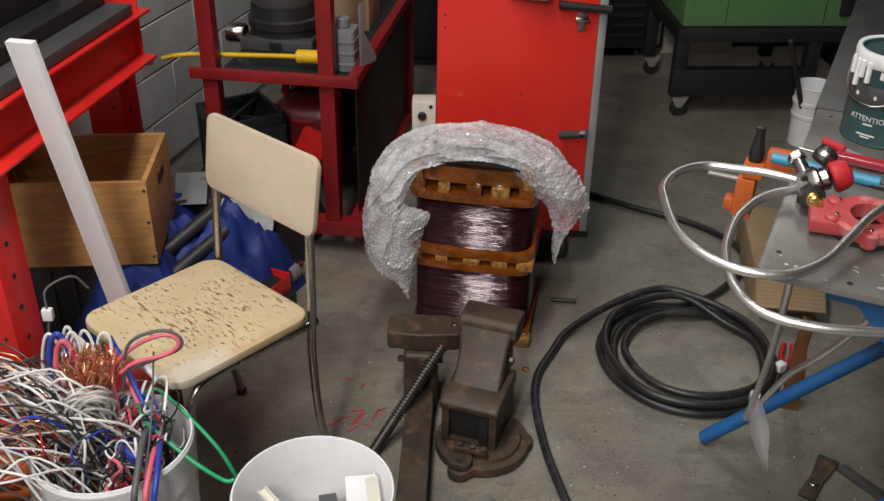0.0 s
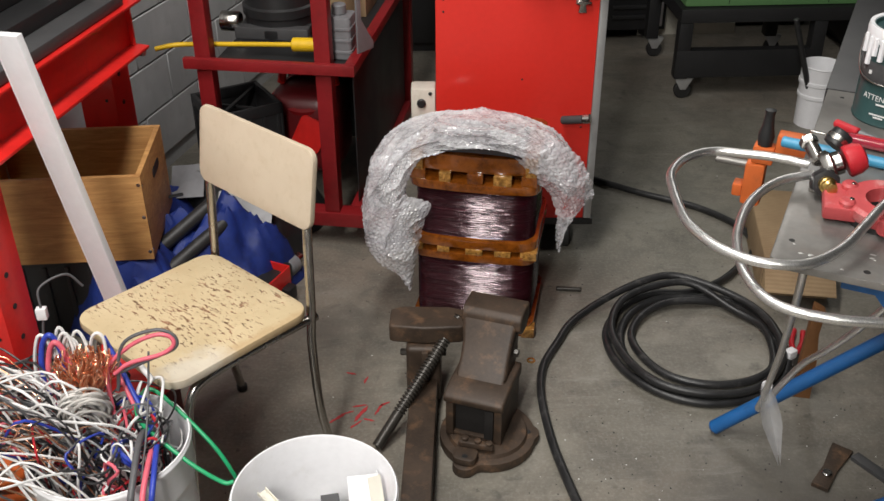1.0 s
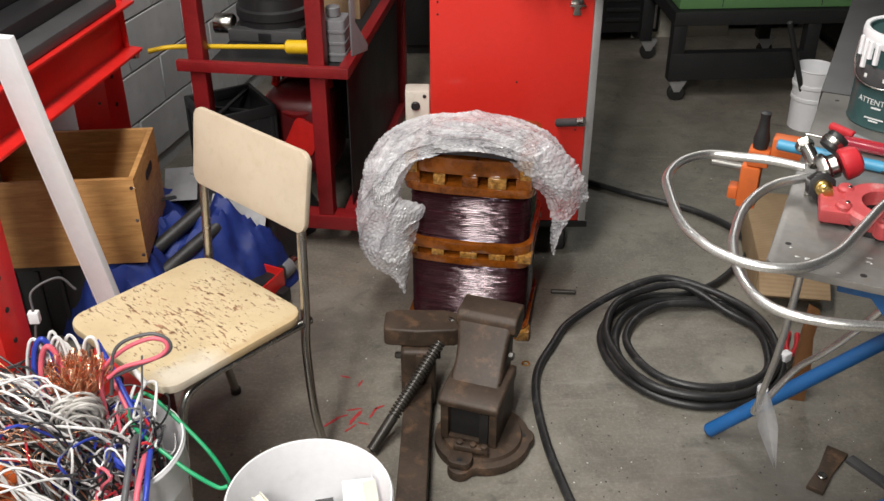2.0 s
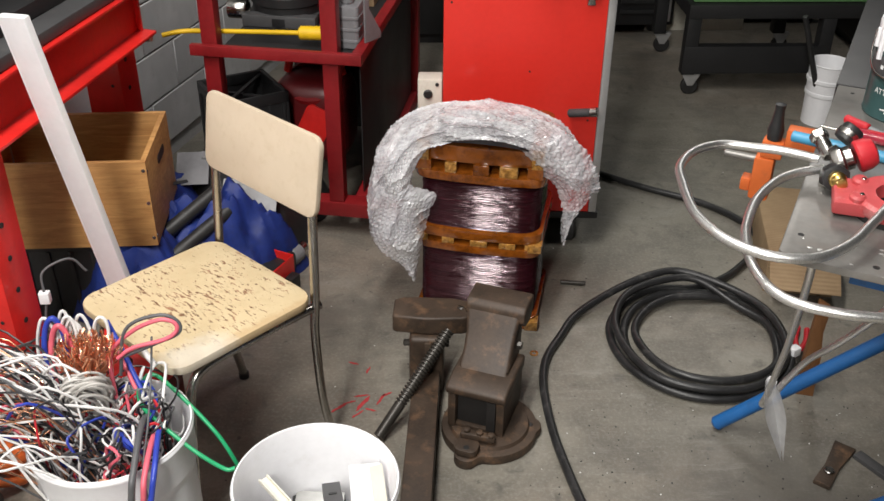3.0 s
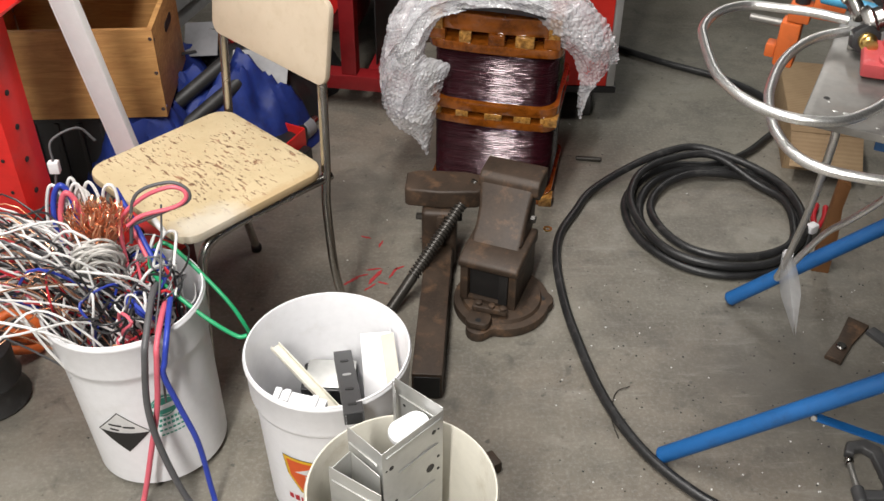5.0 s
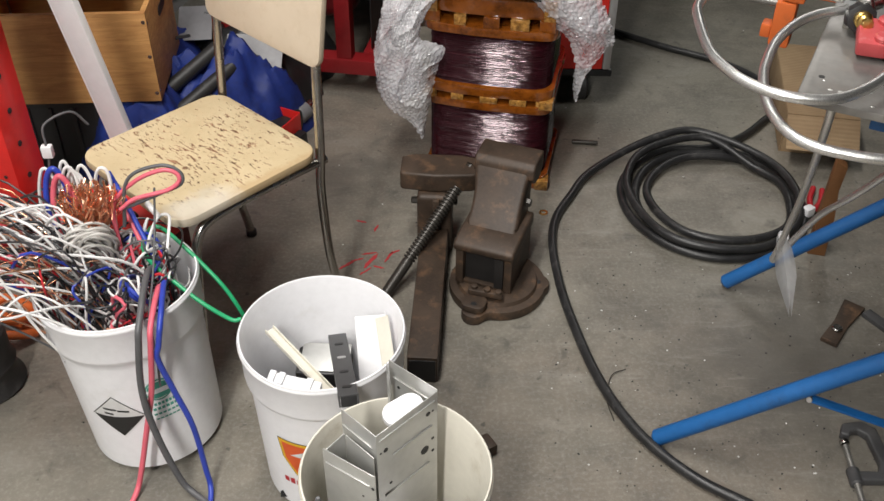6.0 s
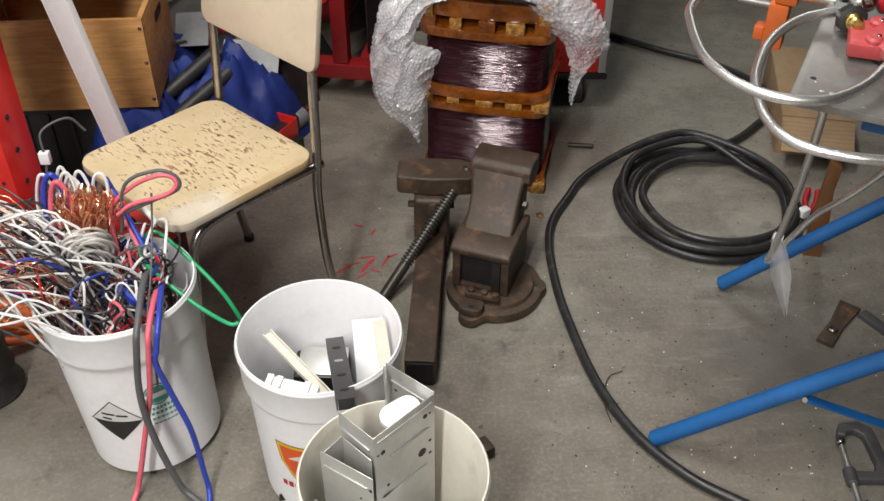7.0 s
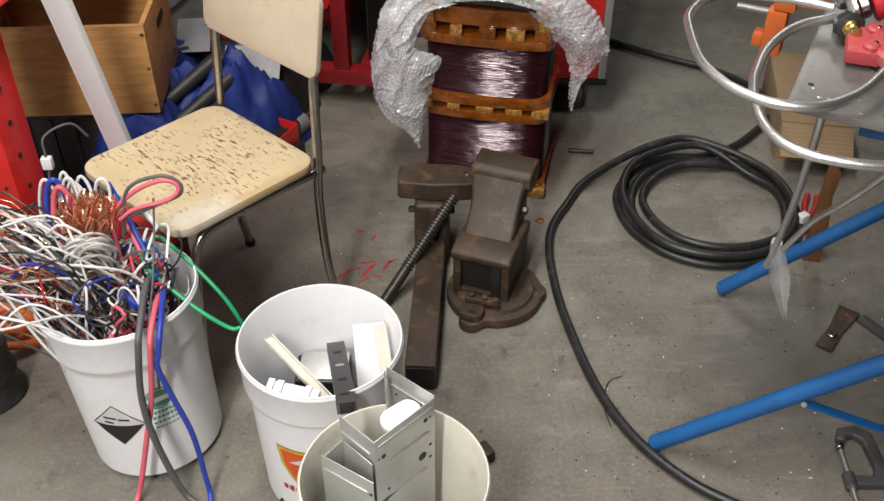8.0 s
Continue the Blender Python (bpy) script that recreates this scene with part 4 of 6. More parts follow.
for k in range(5):
    part("rib", box(-0.14 + 0.06 * k, -0.128 + 0.06 * k, -0.006, 0.0, 0.02, 0.222, 0.002), "black", sup)
solid("dark_bag", heap(30, 30, 0.5, 0.42, 0.22, 9.1, 0.08), "black", "black plastic sack slumped behind the blue bag", "bag", (-0.50, 3.2, 0), -15)
pl = thing("metal_sheet", "grey painted sheet metal piece lying behind the chair", "panel", (-0.44, 2.98, 0.2), -3, tilt=(32, 0))
part("sheet", box(-0.085, 0.085, -0.075, 0.075, 0, 0.003, 0.001), "sheet_grey", pl)
part("folded_edge", box(-0.085, 0.085, -0.078, -0.075, -0.012, 0.003, 0.001), "grey", pl)
solid("metal_sheet", box(-0.05, 0.05, -0.07, 0.07, 0, 0.003, 0.001), "grey", "small grey sheet metal offcut behind the box", "panel", (-0.625, 3.10, 0.25), 5, tilt=(20, 0))


def red_tool_tray():
    t = thing("tool_tray", "red steel tool tray with black tools on the floor", "tray", (-0.45, 2.80, 0), -28)
    part("bottom", box(-0.13, 0.13, -0.08, 0.08, 0.0, 0.004, 0.001), "red", t)
    for nm, dims in (("side", (-0.13, 0.13, -0.082, -0.078)), ("side", (-0.13, 0.13, 0.078, 0.082)), ("end", (-0.132, -0.128, -0.078, 0.078)), ("end", (0.128, 0.132, -0.078, 0.078))):
        part(nm, box(*dims, 0.0, 0.11, 0.001), "red", t)
    part("rail", bar((-0.13, -0.08, 0.115), (0.13, -0.08, 0.115), 0.006), "grey", t)


red_tool_tray()
g = thing("impact_tool", "black power tool with silver chuck on the floor", "power tool", (-0.335, 2.86, 0), 62)
part("body", box(-0.11, 0.03, -0.03, 0.03, 0.02, 0.085, 0.015), "black", g)
part("grip", box(-0.08, -0.035, -0.085, -0.03, 0.012, 0.06, 0.01), "black", g)
part("head", cyl(0.031, 0, 0.05, 22, 0.006, m=pose(0.03, 0, 0.05, 0, 90, 0)), "grey", g)
part("chuck", cyl(0.017, 0, 0.035, 18, 0.004, m=pose(0.08, 0, 0.05, 0, 90, 0)), "chrome", g)
rb = thing("red_case", "red steel tool case standing under the chair", "case", (-0.655, 2.2, 0), -30)
part("body", box(-0.13, 0.13, -0.08, 0.08, 0, 0.17, 0.006), "dark_red", rb)
part("lid", box(-0.134, 0.134, -0.084, 0.084, 0.171, 0.205, 0.008), "red", rb)
part("handle", tube([(-0.05, 0, 0.206), (-0.045, 0, 0.225), (0.045, 0, 0.225), (0.05, 0, 0.206)], 0.005), "black", rb)
wc = thing("wire_clip", "white wire connector with a grey lead hanging on the column", "connector", (-0.80, 2.245, 0.35))
part("plug", box(-0.012, 0.012, -0.009, 0.009, -0.012, 0.018, 0.003), "white", wc)
part("lead", tube([(0, 0, 0.015), (0.0, 0.02, 0.06), (0.05, 0.06, 0.07), (0.08, 0.07, 0.03)], 0.003), "wire_grey", wc)
part("lead", tube([(0, 0, -0.01), (-0.005, -0.01, -0.06), (0.01, -0.02, -0.13)], 0.003), "wire_grey", wc)
solid("black_boot", lathe([(0, 0), (0.075, 0), (0.082, 0.01), (0.072, 0.03), (0.07, 0.06), (0.075, 0.07), (0.068, 0.085), (0.07, 0.15), (0.06, 0.155), (0, 0.15)], 28), "rubber", "ribbed black rubber machine foot standing on the floor", "machine foot", (-0.905, 1.86, 0))
solid("extension_cord", tube([(-1.0, 2.1, 0.02), (-0.9, 2.03, 0.03), (-0.84, 2.0, 0.02), (-0.9, 1.96, 0.05), (-0.98, 2.0, 0.03), (-0.93, 2.08, 0.055), (-0.85, 2.04, 0.05), (-0.88, 1.98, 0.075), (-1.0, 2.02, 0.06)], 0.011, 10, 8), "orange", "orange extension cord heaped on the floor", "cord")


# ---- red rack ----
def rack():
    r = thing("steel_rack", "red welded square-tube rack on castors", "rack", (-0.19, 3.13, 0), -11)
    s = 0.024
    for x, y in ((0.012, 0.0), (-0.355, 0.0), (0.085, 0.95), (-0.355, 0.95)):
        part("post", box(x - s, x + s, y - s, y + s, 0.125, 1.45, 0.003), "rack_red", r)
    part("base_bar", box(-0.47, 0.22, -0.03, 0.03, 0.075, 0.124, 0.003), "rack_red", r)
    part("base_bar", box(-0.47, 0.22, 0.92, 0.98, 0.075, 0.124, 0.003), "rack_red", r)
    part("side_bar", box(0.06, 0.108, 0.031, 0.919, 0.075, 0.124, 0.003), "rack_red", r)
    part("side_bar", box(-0.38, -0.332, 0.031, 0.919, 0.075, 0.124, 0.003), "rack_red", r)
    part("shelf_bar", box(-0.41, 0.112, -0.046, -0.0255, 0.595, 0.628, 0.002), "rack_red", r)
    part("shelf_side", box(0.08, 0.112, -0.025, 0.925, 0.595, 0.628, 0.002), "rack_red", r)
    # plate and panel are black to hold the shade inside the rack
    part("shelf_plate", box(-0.33, 0.078, 0.026, 0.92, 0.6, 0.606, 0.001), "black_paint", r)
    part("side_panel", box(0.082, 0.086, 0.05, 0.90, 0.13, 0.59, 0.001), "black_paint", r, "sheet side panel, blackened for the shade in the rack")
    for x, y in ((0.16, 0), (-0.43, 0), (0.16, 0.95), (-0.43, 0.95)):
        c = part("castor", box(x - 0.018, x + 0.018, y - 0.02, y + 0.02, 0.045, 0.074, 0.003), "chrome", r)
        part("wheel", cyl(0.034, -0.011, 0.011, 24, 0.003, m=pose(x + 0.01, y, 0.034, 0, 90, 0)), "grey", c)
    return r


rack()
RACK = pose(-0.19, 3.13, 0, 0, 0, -11)


def on_rack(x, y, z):
    return tuple(RACK @ Vector((x, y, z)))


e = thing("engine_block", "black motor with round cover and polished outlet on the rack", "motor", on_rack(-0.20, 0.3, 0.607), -11)
part("housing", lathe([(0, 0), (0.118, 0), (0.122, 0.006), (0.122, 0.03), (0.114, 0.034), (0.114, 0.06), (0.12, 0.064), (0.12, 0.09), (0.112, 0.096), (0.108, 0.13), (0, 0.13)], 40, m=pose(-0.01, 0.02, 0)), "black_paint", e, "ribbed black drum housing")
part("mount", box(-0.13, 0.11, -0.1, -0.06, 0.0, 0.04, 0.006), "dark_grey", e)
part("cover", lathe([(0, 0.13), (0.1, 0.13), (0.105, 0.14), (0.095, 0.19), (0.06, 0.205), (0.02, 0.21), (0, 0.21)], 32, m=pose(-0.01, 0.02, 0)), "dark_grey", e)
part("outlet", lathe([(0.028, 0), (0.032, 0.005), (0.032, 0.06), (0.024, 0.06), (0.024, 0.0)], 24, m=pose(-0.12, -0.06, 0.045, 0, -90, 0), close=True), "chrome", e)
part("knob", cyl(0.016, 0, 0.02, 18, 0.004, m=pose(0.0, -0.02, 0.21)), "chrome", e)
part("lever", bar((0.0, -0.02, 0.22), (0.01, -0.02, 0.36), 0.005), "black", e)
y = thing("yellow_prybar", "yellow plastic handled long tool lying across the rack", "tool", on_rack(-0.525, 0.0, 0.612), -11)
part("shaft", tube([(0, 0.03, 0.012), (0.05, 0.045, 0.021), (0.11, 0.055, 0.024), (0.28, 0.06, 0.03), (0.44, 0.06, 0.036)], 0.0075), "yellow", y)
part("handle", cyl(0.021, 0, 0.08, 22, 0.004, m=pose(0.425, 0.06, 0.036, 0, 88, 0)), "yellow", y)
j = thing("grey_jug", "grey plastic jug with ribs on the rack shelf", "jug", on_rack(0.04, 0.1, 0.607), -11)
part("body", prism(rounded(0.085, 0.09, 0.012), 0, 0.13, 0.01), "grey", j)
part("neck", cyl(0.022, 0.13, 0.16, 18, 0.003), "grey", j)
for k in range(3):
    part("rib", prism(rounded(0.089, 0.094, 0.013), 0.02 + 0.035 * k, 0.03 + 0.035 * k, 0.002), "grey", j)
bk = thing("metal_bracket", "bent grey steel bracket beside the jug", "bracket", on_rack(0.098, 0.06, 0.629), -11)
part("plate", prism([(0, 0), (0.07, 0), (0.07, 0.02), (0.02, 0.1), (0.02, 0.19), (0, 0.19)], 0, 0.006, 0.001, m=pose(0, 0, 0, 90, 0, 60)), "grey", bk)
cb = thing("cardboard_box", "brown cardboard box behind the rack side", "box", on_rack(-0.02, 0.55, 0.607), -11)
part("body", box(-0.07, 0.06, -0.08, 0.1, 0, 0.17, 0.003), "card", cb)
part("tape", box(-0.01, 0.012, -0.081, 0.1, 0.1695, 0.171, 0.0005), "old_white", cb)
# red round-tubbed machine, simplified to a rounded body with rim and handle
gc = thing("fuel_can", "red round-tubbed machine leaning in the rack", "fuel can", on_rack(-0.14, 0.3, 0.125), -11)
part("body", box(-0.12, 0.13, -0.09, 0.14, 0.0, 0.3, 0.085, seg=5), "dark_red", gc)
part("rim", lathe([(0.088, 0.0), (0.1, 0.004), (0.1, 0.02), (0.088, 0.024)], 32, m=pose(0.005, 0.0, 0.262, 24, 0, 0), close=True), "rack_red", gc)
part("handle", tube([(-0.09, 0.02, 0.295), (-0.07, 0.02, 0.35), (0.0, 0.02, 0.37), (0.08, 0.02, 0.35), (0.1, 0.02, 0.295)], 0.014), "red", gc)
part("front_panel", prism(rounded(0.1, 0.12, 0.02), 0, 0.012, 0.004, m=pose(0.03, -0.09, 0.16, 90, 25, 0)), "red", gc)
hs = thing("dark_motor", "dark machine parts stacked low in the rack", "machine part", on_rack(-0.12, 0.68, 0.125), -11)
part("body", box(-0.16, 0.16, -0.14, 0.2, 0.0, 0.36, 0.02), "black_paint", hs)
part("drum", cyl(0.09, 0, 0.2, 28, 0.01, m=pose(-0.05, -0.15, 0.2, 90, 0, 0)), "dark_grey", hs)


def milk_crate():
    c = thing("plastic_crate", "black plastic crate with crossed ribs beside the rack", "crate", (-0.49, 3.355, 0), 28)
    w = 0.115
    for sx, sy, rz in ((0, -1, 0), (1, 0, 90), (0, 1, 180), (-1, 0, 270)):
        m = pose(0, 0, 0, 0, 0, rz)
        part("rim", box(-w, w, -w, -w + 0.014, 0.385, 0.42, 0.003, m=m), "black", c)
        part("wall", box(-w, w, -w + 0.004, -w + 0.01, 0.0, 0.384, 0.001, m=m), "black", c)
        for k in range(5):
            x = -w + 0.02 + 0.0475 * k
            part("rib", box(x - 0.005, x + 0.005, -w - 0.002, -w + 0.0035, 0.01, 0.384, 0.001, m=m), "black", c)
    for d in (1, -1):
        part("cross_rib", box(-0.15, 0.15, -0.006, 0.006, 0.395 + 0.008 * d, 0.402 + 0.008 * d, 0.001, m=pose(0, 0, 0, 0, 0, 45 * d)), "black", c)


milk_crate()
ob = thing("socket_box", "cream electrical socket box with a round knob", "electrical box", (0.117, 3.215, 0), -3)
part("stand", box(-0.02, 0.02, -0.0, 0.03, 0.0, 0.37, 0.003), "dark_grey", ob)
part("case", box(-0.038, 0.038, -0.03, 0.04, 0.371, 0.505, 0.006), "old_white", ob)
part("knob", cyl(0.014, 0, 0.012, 20, 0.003, m=pose(-0.006, -0.03, 0.46, 90, 0, 0)), "black", ob)
part("socket", cyl(0.006, 0, 0.004, 14, 0.001, m=pose(0.022, -0.03, 0.49, 90, 0, 0)), "black", ob)
jk = thing("scrap_heap", "dark machine scrap in the gap beside the cabinet", "scrap", (0.03, 3.62, 0), 10)
part("gear", cyl(0.06, 0, 0.05, 30, 0.006, m=pose(0, 0, 0.06, 70, 0, 20)), "dark_grey", jk)
part("plate", box(-0.06, 0.06, -0.05, 0.1, 0.0, 0.03, 0.004), "iron", jk)
part("shaft", bar((-0.06, -0.04, 0.05), (0.08, 0.05, 0.2), 0.012), "rod", jk)
rodlet = solid("steel_pin", bar((0.50, 2.80, 0.008), (0.575, 2.79, 0.008), 0.007), "rod", "short dark steel pin lying on the floor", "pin")


# ---- bubble wrap ----
def bubble(u, v, size=0.0125):
    """The height, 0 to 1, of a sheet of staggered round bubbles."""
    u, v = u / size, v / size
    u += 0.5 * (int(math.floor(v)) % 2)
    du, dv = u - math.floor(u) - 0.5, v - math.floor(v) - 0.5
    return max(0.0, 1 - (du * du + dv * dv) / 0.2) ** 0.5


def wrap_relief(u, v, seed):
    """Bubbles, sharp creases and soft folds of a crumpled sheet, in metres."""
    fold = noise.noise(Vector((u * 9 + seed, v * 9, seed)))
    crease = (1 - abs(noise.noise(Vector((u * 9, v * 15 + seed, 3.0))))) ** 7
    fine = (1 - abs(noise.noise(Vector((u * 30 + seed, v * 34, 8.0))))) ** 8
    return 0.0026 * bubble(u, v, 0.0118) + 0.010 * fold + 0.009 * crease + 0.0016 * fine


def wrap_band(centre, thick, near, far, length, seed):
    """Loose layers of wrap rolled over one another: a thick soft band along a line in x and z."""
    path = spline([(x, 0, z) for x, z in centre], 34)
    nu, sides = len(path) - 1, 210
    half = np.interp(np.arange(nu + 1) / nu, np.linspace(0, 1, len(thick)), thick)
    y0 = np.interp(np.arange(nu + 1) / nu, np.linspace(0, 1, len(near)), near)
    y1 = np.interp(np.arange(nu + 1) / nu, np.linspace(0, 1, len(far)), far)
    bm = bmesh.new()
    rings = []
    for i, q in enumerate(path):
        t = (path[min(i + 1, nu)] - path[max(i - 1, 0)]).normalized()
        n = Vector((-t.z, 0, t.x))
        h, w, mid = half[i], (y1[i] - y0[i]) / 2, (y1[i] + y0[i]) / 2
        ring = []
        for k in range(sides):
            a = 2 * math.pi * k / sides
            ca, sa = math.cos(a), math.sin(a)
            c2, s2 = math.copysign(abs(ca) ** 0.75, ca), math.copysign(abs(sa) ** 0.75, sa)
            run, round_ = i / nu * length, (h + w) * a * 0.8
            d = wrap_relief(run, round_, seed) - 0.004
            p = q + n * (h * c2 + d * ca) + Vector((0, mid + w * s2 + d * sa * 1.3, 0))
            ring.append(bm.verts.new(p))
        rings.append(ring)
    for a, b in zip(rings, rings[1:]):
        for k in range(sides):
            bm.faces.new((a[k], a[(k + 1) % sides], b[(k + 1) % sides], b[k]))
    bm.faces.new(rings[0][::-1])
    bm.faces.new(rings[-1])
    return bm


def wrap_flap(left, right, y_mid, bulge, seed, nu=130, nv=90):
    """A hanging, creased piece of the sheet between two edges in x and z, swelling to the front."""
    a, b = spline([(x, 0, z) for x, z in left], 30), spline([(x, 0, z) for x, z in right], 30)
    bm = bmesh.new()
    grid = []
    for i in range(nu + 1):
        p, q = a[round(i / nu * (len(a) - 1))], b[round(i / nu * (len(b) - 1))]
        row = []
        for j in range(nv + 1):
            f = j / nv
            c = p.lerp(q, f)
            d = wrap_relief(i / nu * 0.34, f * (q - p).length, seed)
            swell = bulge * (1 - (2 * f - 1) ** 2) * (1 - 0.6 * i / nu)
            rag = 0.005 * noise.noise(Vector((i * 0.23, f * 4, seed)))
            row.append(bm.verts.new((c.x + rag, y_mid - swell - d * 1.3, c.z + rag)))
        grid.append(row)
    for i in range(nu):
        for j in range(nv):
            bm.faces.new((grid[i][j], grid[i + 1][j], grid[i + 1][j + 1], grid[i][j + 1]))
    bmesh.ops.solidify(bm, geom=list(bm.faces), thickness=0.005)
    return bm


def wrap():
    w = thing("bubble_wrap", "crumpled clear bubble wrap draped over the coils", "packaging", (0, 0, 0))
    part("band", wrap_band([(0.008, 0.27), (-0.006, 0.34), (-0.002, 0.43), (0.018, 0.495), (0.07, 0.552), (0.15, 0.582), (0.25, 0.588), (0.345, 0.574), (0.42, 0.54), (0.462, 0.49), (0.49, 0.43)], (0.055, 0.06, 0.05, 0.042, 0.03, 0.022, 0.024, 0.034, 0.042, 0.038, 0.012), (2.60, 2.60, 2.60, 2.60, 2.61, 2.61, 2.60, 2.58, 2.57, 2.58, 2.6), (2.78, 2.78, 2.78, 2.80, 2.80, 2.80, 2.80, 2.78, 2.76, 2.74, 2.68), 0.9, 1.0), "wrap", w)
    part("folded_end", wrap_flap([(-0.03, 0.452), (-0.058, 0.38), (-0.06, 0.31), (-0.03, 0.252), (0.015, 0.215), (0.05, 0.172)], [(0.04, 0.452), (0.112, 0.428), (0.098, 0.38), (0.086, 0.32), (0.072, 0.24), (0.06, 0.168)], 2.60, 0.05, 5.0), "wrap", w, "folded pointed end of the wrap")
    part("torn_end", wrap_flap([(0.32, 0.575), (0.372, 0.5), (0.42, 0.455), (0.445, 0.39), (0.448, 0.33), (0.452, 0.282)], [(0.43, 0.60), (0.492, 0.555), (0.528, 0.48), (0.52, 0.42), (0.478, 0.36), (0.46, 0.278)], 2.59, 0.045, 9.0), "wrap", w, "torn hanging end of the wrap")
    part("torn_corner", wrap_flap([(0.46, 0.53), (0.478, 0.49), (0.492, 0.45), (0.5, 0.43)], [(0.505, 0.54), (0.525, 0.5), (0.54, 0.46), (0.542, 0.425)], 2.60, 0.02, 14.0, 60, 40), "wrap", w, "ragged corner of the wrap")
    for piece in w.children:
        smooth(piece, 181)
    return w


wrap()
cs = thing("black_sheet", "dull black rubber sheet lying on the coils", "sheet", (0.245, 2.69, 0.554), -14)
bm = bmesh.new()
grid = []
for i in range(25):
    row = []
    for j in range(17):
        u, v = i / 12 - 1, j / 8 - 1
        row.append(bm.verts.new((0.128 * u, 0.1 * v - 0.012 * (1 - u * u) * (v < 0), 0.006 + 0.014 * (1 - u * u) + 0.003 * noise.noise(Vector((u * 2, v * 2, 4))))))
    grid.append(row)
for i in range(24):
    for j in range(16):
        bm.faces.new((grid[i][j], grid[i + 1][j], grid[i + 1][j + 1], grid[i][j + 1]))
bmesh.ops.solidify(bm, geom=list(bm.faces), thickness=0.005)
part("sheet", bm, "rubber", cs)


# ---- bucket contents ----
def body_radius(z, tall=1.0):
    return 0.131 + (0.1405 - 0.131) * (z / tall - 0.006) / 0.264


def decal(outline, middle, z_mid, owner, material, label, tall=1.0, lift=0.0006, cols=18):
    """A printed convex shape, wrapped round a bucket. outline: metres round and up from its middle."""
    n = len(outline)
    lo, hi = min(p[0] for p in outline), max(p[0] for p in outline)

    def span(s):
        zs = []
        for i in range(n):
            (a, za), (b, zb) = outline[i], outline[(i + 1) % n]
            if min(a, b) - 1e-9 <= s <= max(a, b) + 1e-9:
                zs.append(max(za, zb) if abs(b - a) < 1e-9 else za + (zb - za) * (s - a) / (b - a))
                if abs(b - a) < 1e-9:
                    zs.append(min(za, zb))
        return min(zs), max(zs)

    bm = bmesh.new()
    prev = None
    for k in range(cols + 1):
        s = lo + (hi - lo) * k / cols
        z0, z1 = span(s)
        pair = []
        for z in (z0, z1):
            z += z_mid
            r = body_radius(z, tall) + lift
            a = radians(middle) + s / 0.136
            pair.append(bm.verts.new((r * math.cos(a), r * math.sin(a), z)))
        if prev:
            bm.faces.new((prev[0], pair[0], pair[1], prev[1]))
        prev = pair
    ob = part("print", bm, material, owner, label)
    ob.matrix_parent_inverse = Matrix.Rotation(-owner.matrix_world.to_euler().z, 4, "Z")
    return ob


W = 1.06
decal([(-0.054, 0), (0, -0.056), (0.054, 0), (0, 0.056)], -98, 0.158, bucket_wire, "print_white", "pale hazard diamond", W, 0.0005)
for a, b in (((-0.054, 0), (0, 0.056)), ((0, 0.056), (0.054, 0))):
    decal([(a[0], a[1]), (b[0], b[1]), (b[0], b[1] - 0.003), (a[0], a[1] - 0.003)], -98, 0.158, bucket_wire, "ink", "", W, 0.0009)
decal([(-0.051, 0.0), (0, -0.054), (0.051, 0.0)], -98, 0.158, bucket_wire, "ink", "black lower half of the diamond", W, 0.0009)
for s0, z0, w0 in ((-0.012, 0.018, 0.026), (0.014, 0.014, 0.022), (-0.016, 0.006, 0.018)):
    decal([(s0 - w0 / 2, z0), (s0 + w0 / 2, z0 - 0.002), (s0 + w0 / 2, z0 + 0.003), (s0 - w0 / 2, z0 + 0.005)], -98, 0.158, bucket_wire, "ink", "", W, 0.001, 4)
circle = [(0.027 * math.cos(2 * math.pi * i / 24), 0.027 * math.sin(2 * math.pi * i / 24)) for i in range(24)]
decal(circle, -61, 0.212, bucket_wire, "ink_green", "green round symbol", W, 0.0005)
decal([(x * 0.86, z * 0.86) for x, z in circle], -61, 0.212, bucket_wire, "white", "", W, 0.0008)
decal([(x, z) for x, z in [(0.022 * math.cos(math.pi * i / 12), 0.004 + 0.017 * math.sin(math.pi * i / 12)) for i in range(13)]], -61, 0.212, bucket_wire, "ink_green", "", W, 0.0011)
decal([(x, -z) for x, z in [(0.022 * math.cos(math.pi * i / 12), 0.008 + 0.013 * math.sin(math.pi * i / 12)) for i in range(13)]], -61, 0.212, bucket_wire, "ink_green", "", W, 0.0011)
for k, (w0, h0) in enumerate(((0.05, 0.007), (0.058, 0.007), (0.06, 0.005), (0.056, 0.004))):
    z0 = 0.173 - 0.0125 * k
    for i in range(7):
        s0 = -w0 / 2 + w0 * i / 7
        decal([(s0, 0), (s0 + w0 / 7 * 0.72, 0), (s0 + w0 / 7 * 0.72, h0), (s0, h0)], -57, z0, bucket_wire, "ink_green", "", W, 0.0006, 2)
logo = [(-0.056, 0.052), (0.056, 0.052), (0.05, 0.0), (0.022, -0.05), (-0.022, -0.05), (-0.05, 0.0)]
decal(logo, -104, 0.155, bucket_mid, "ink", "orange and yellow shield-shaped mark", 1.0, 0.0004)
decal([(x * 0.97, z * 0.97) for x, z in logo], -104, 0.155, bucket_mid, "ink_yellow", "", 1.0, 0.0007)
decal([(x * 0.84, z * 0.84) for x, z in logo], -104, 0.155, bucket_mid, "ink_orange", "", 1.0, 0.001)
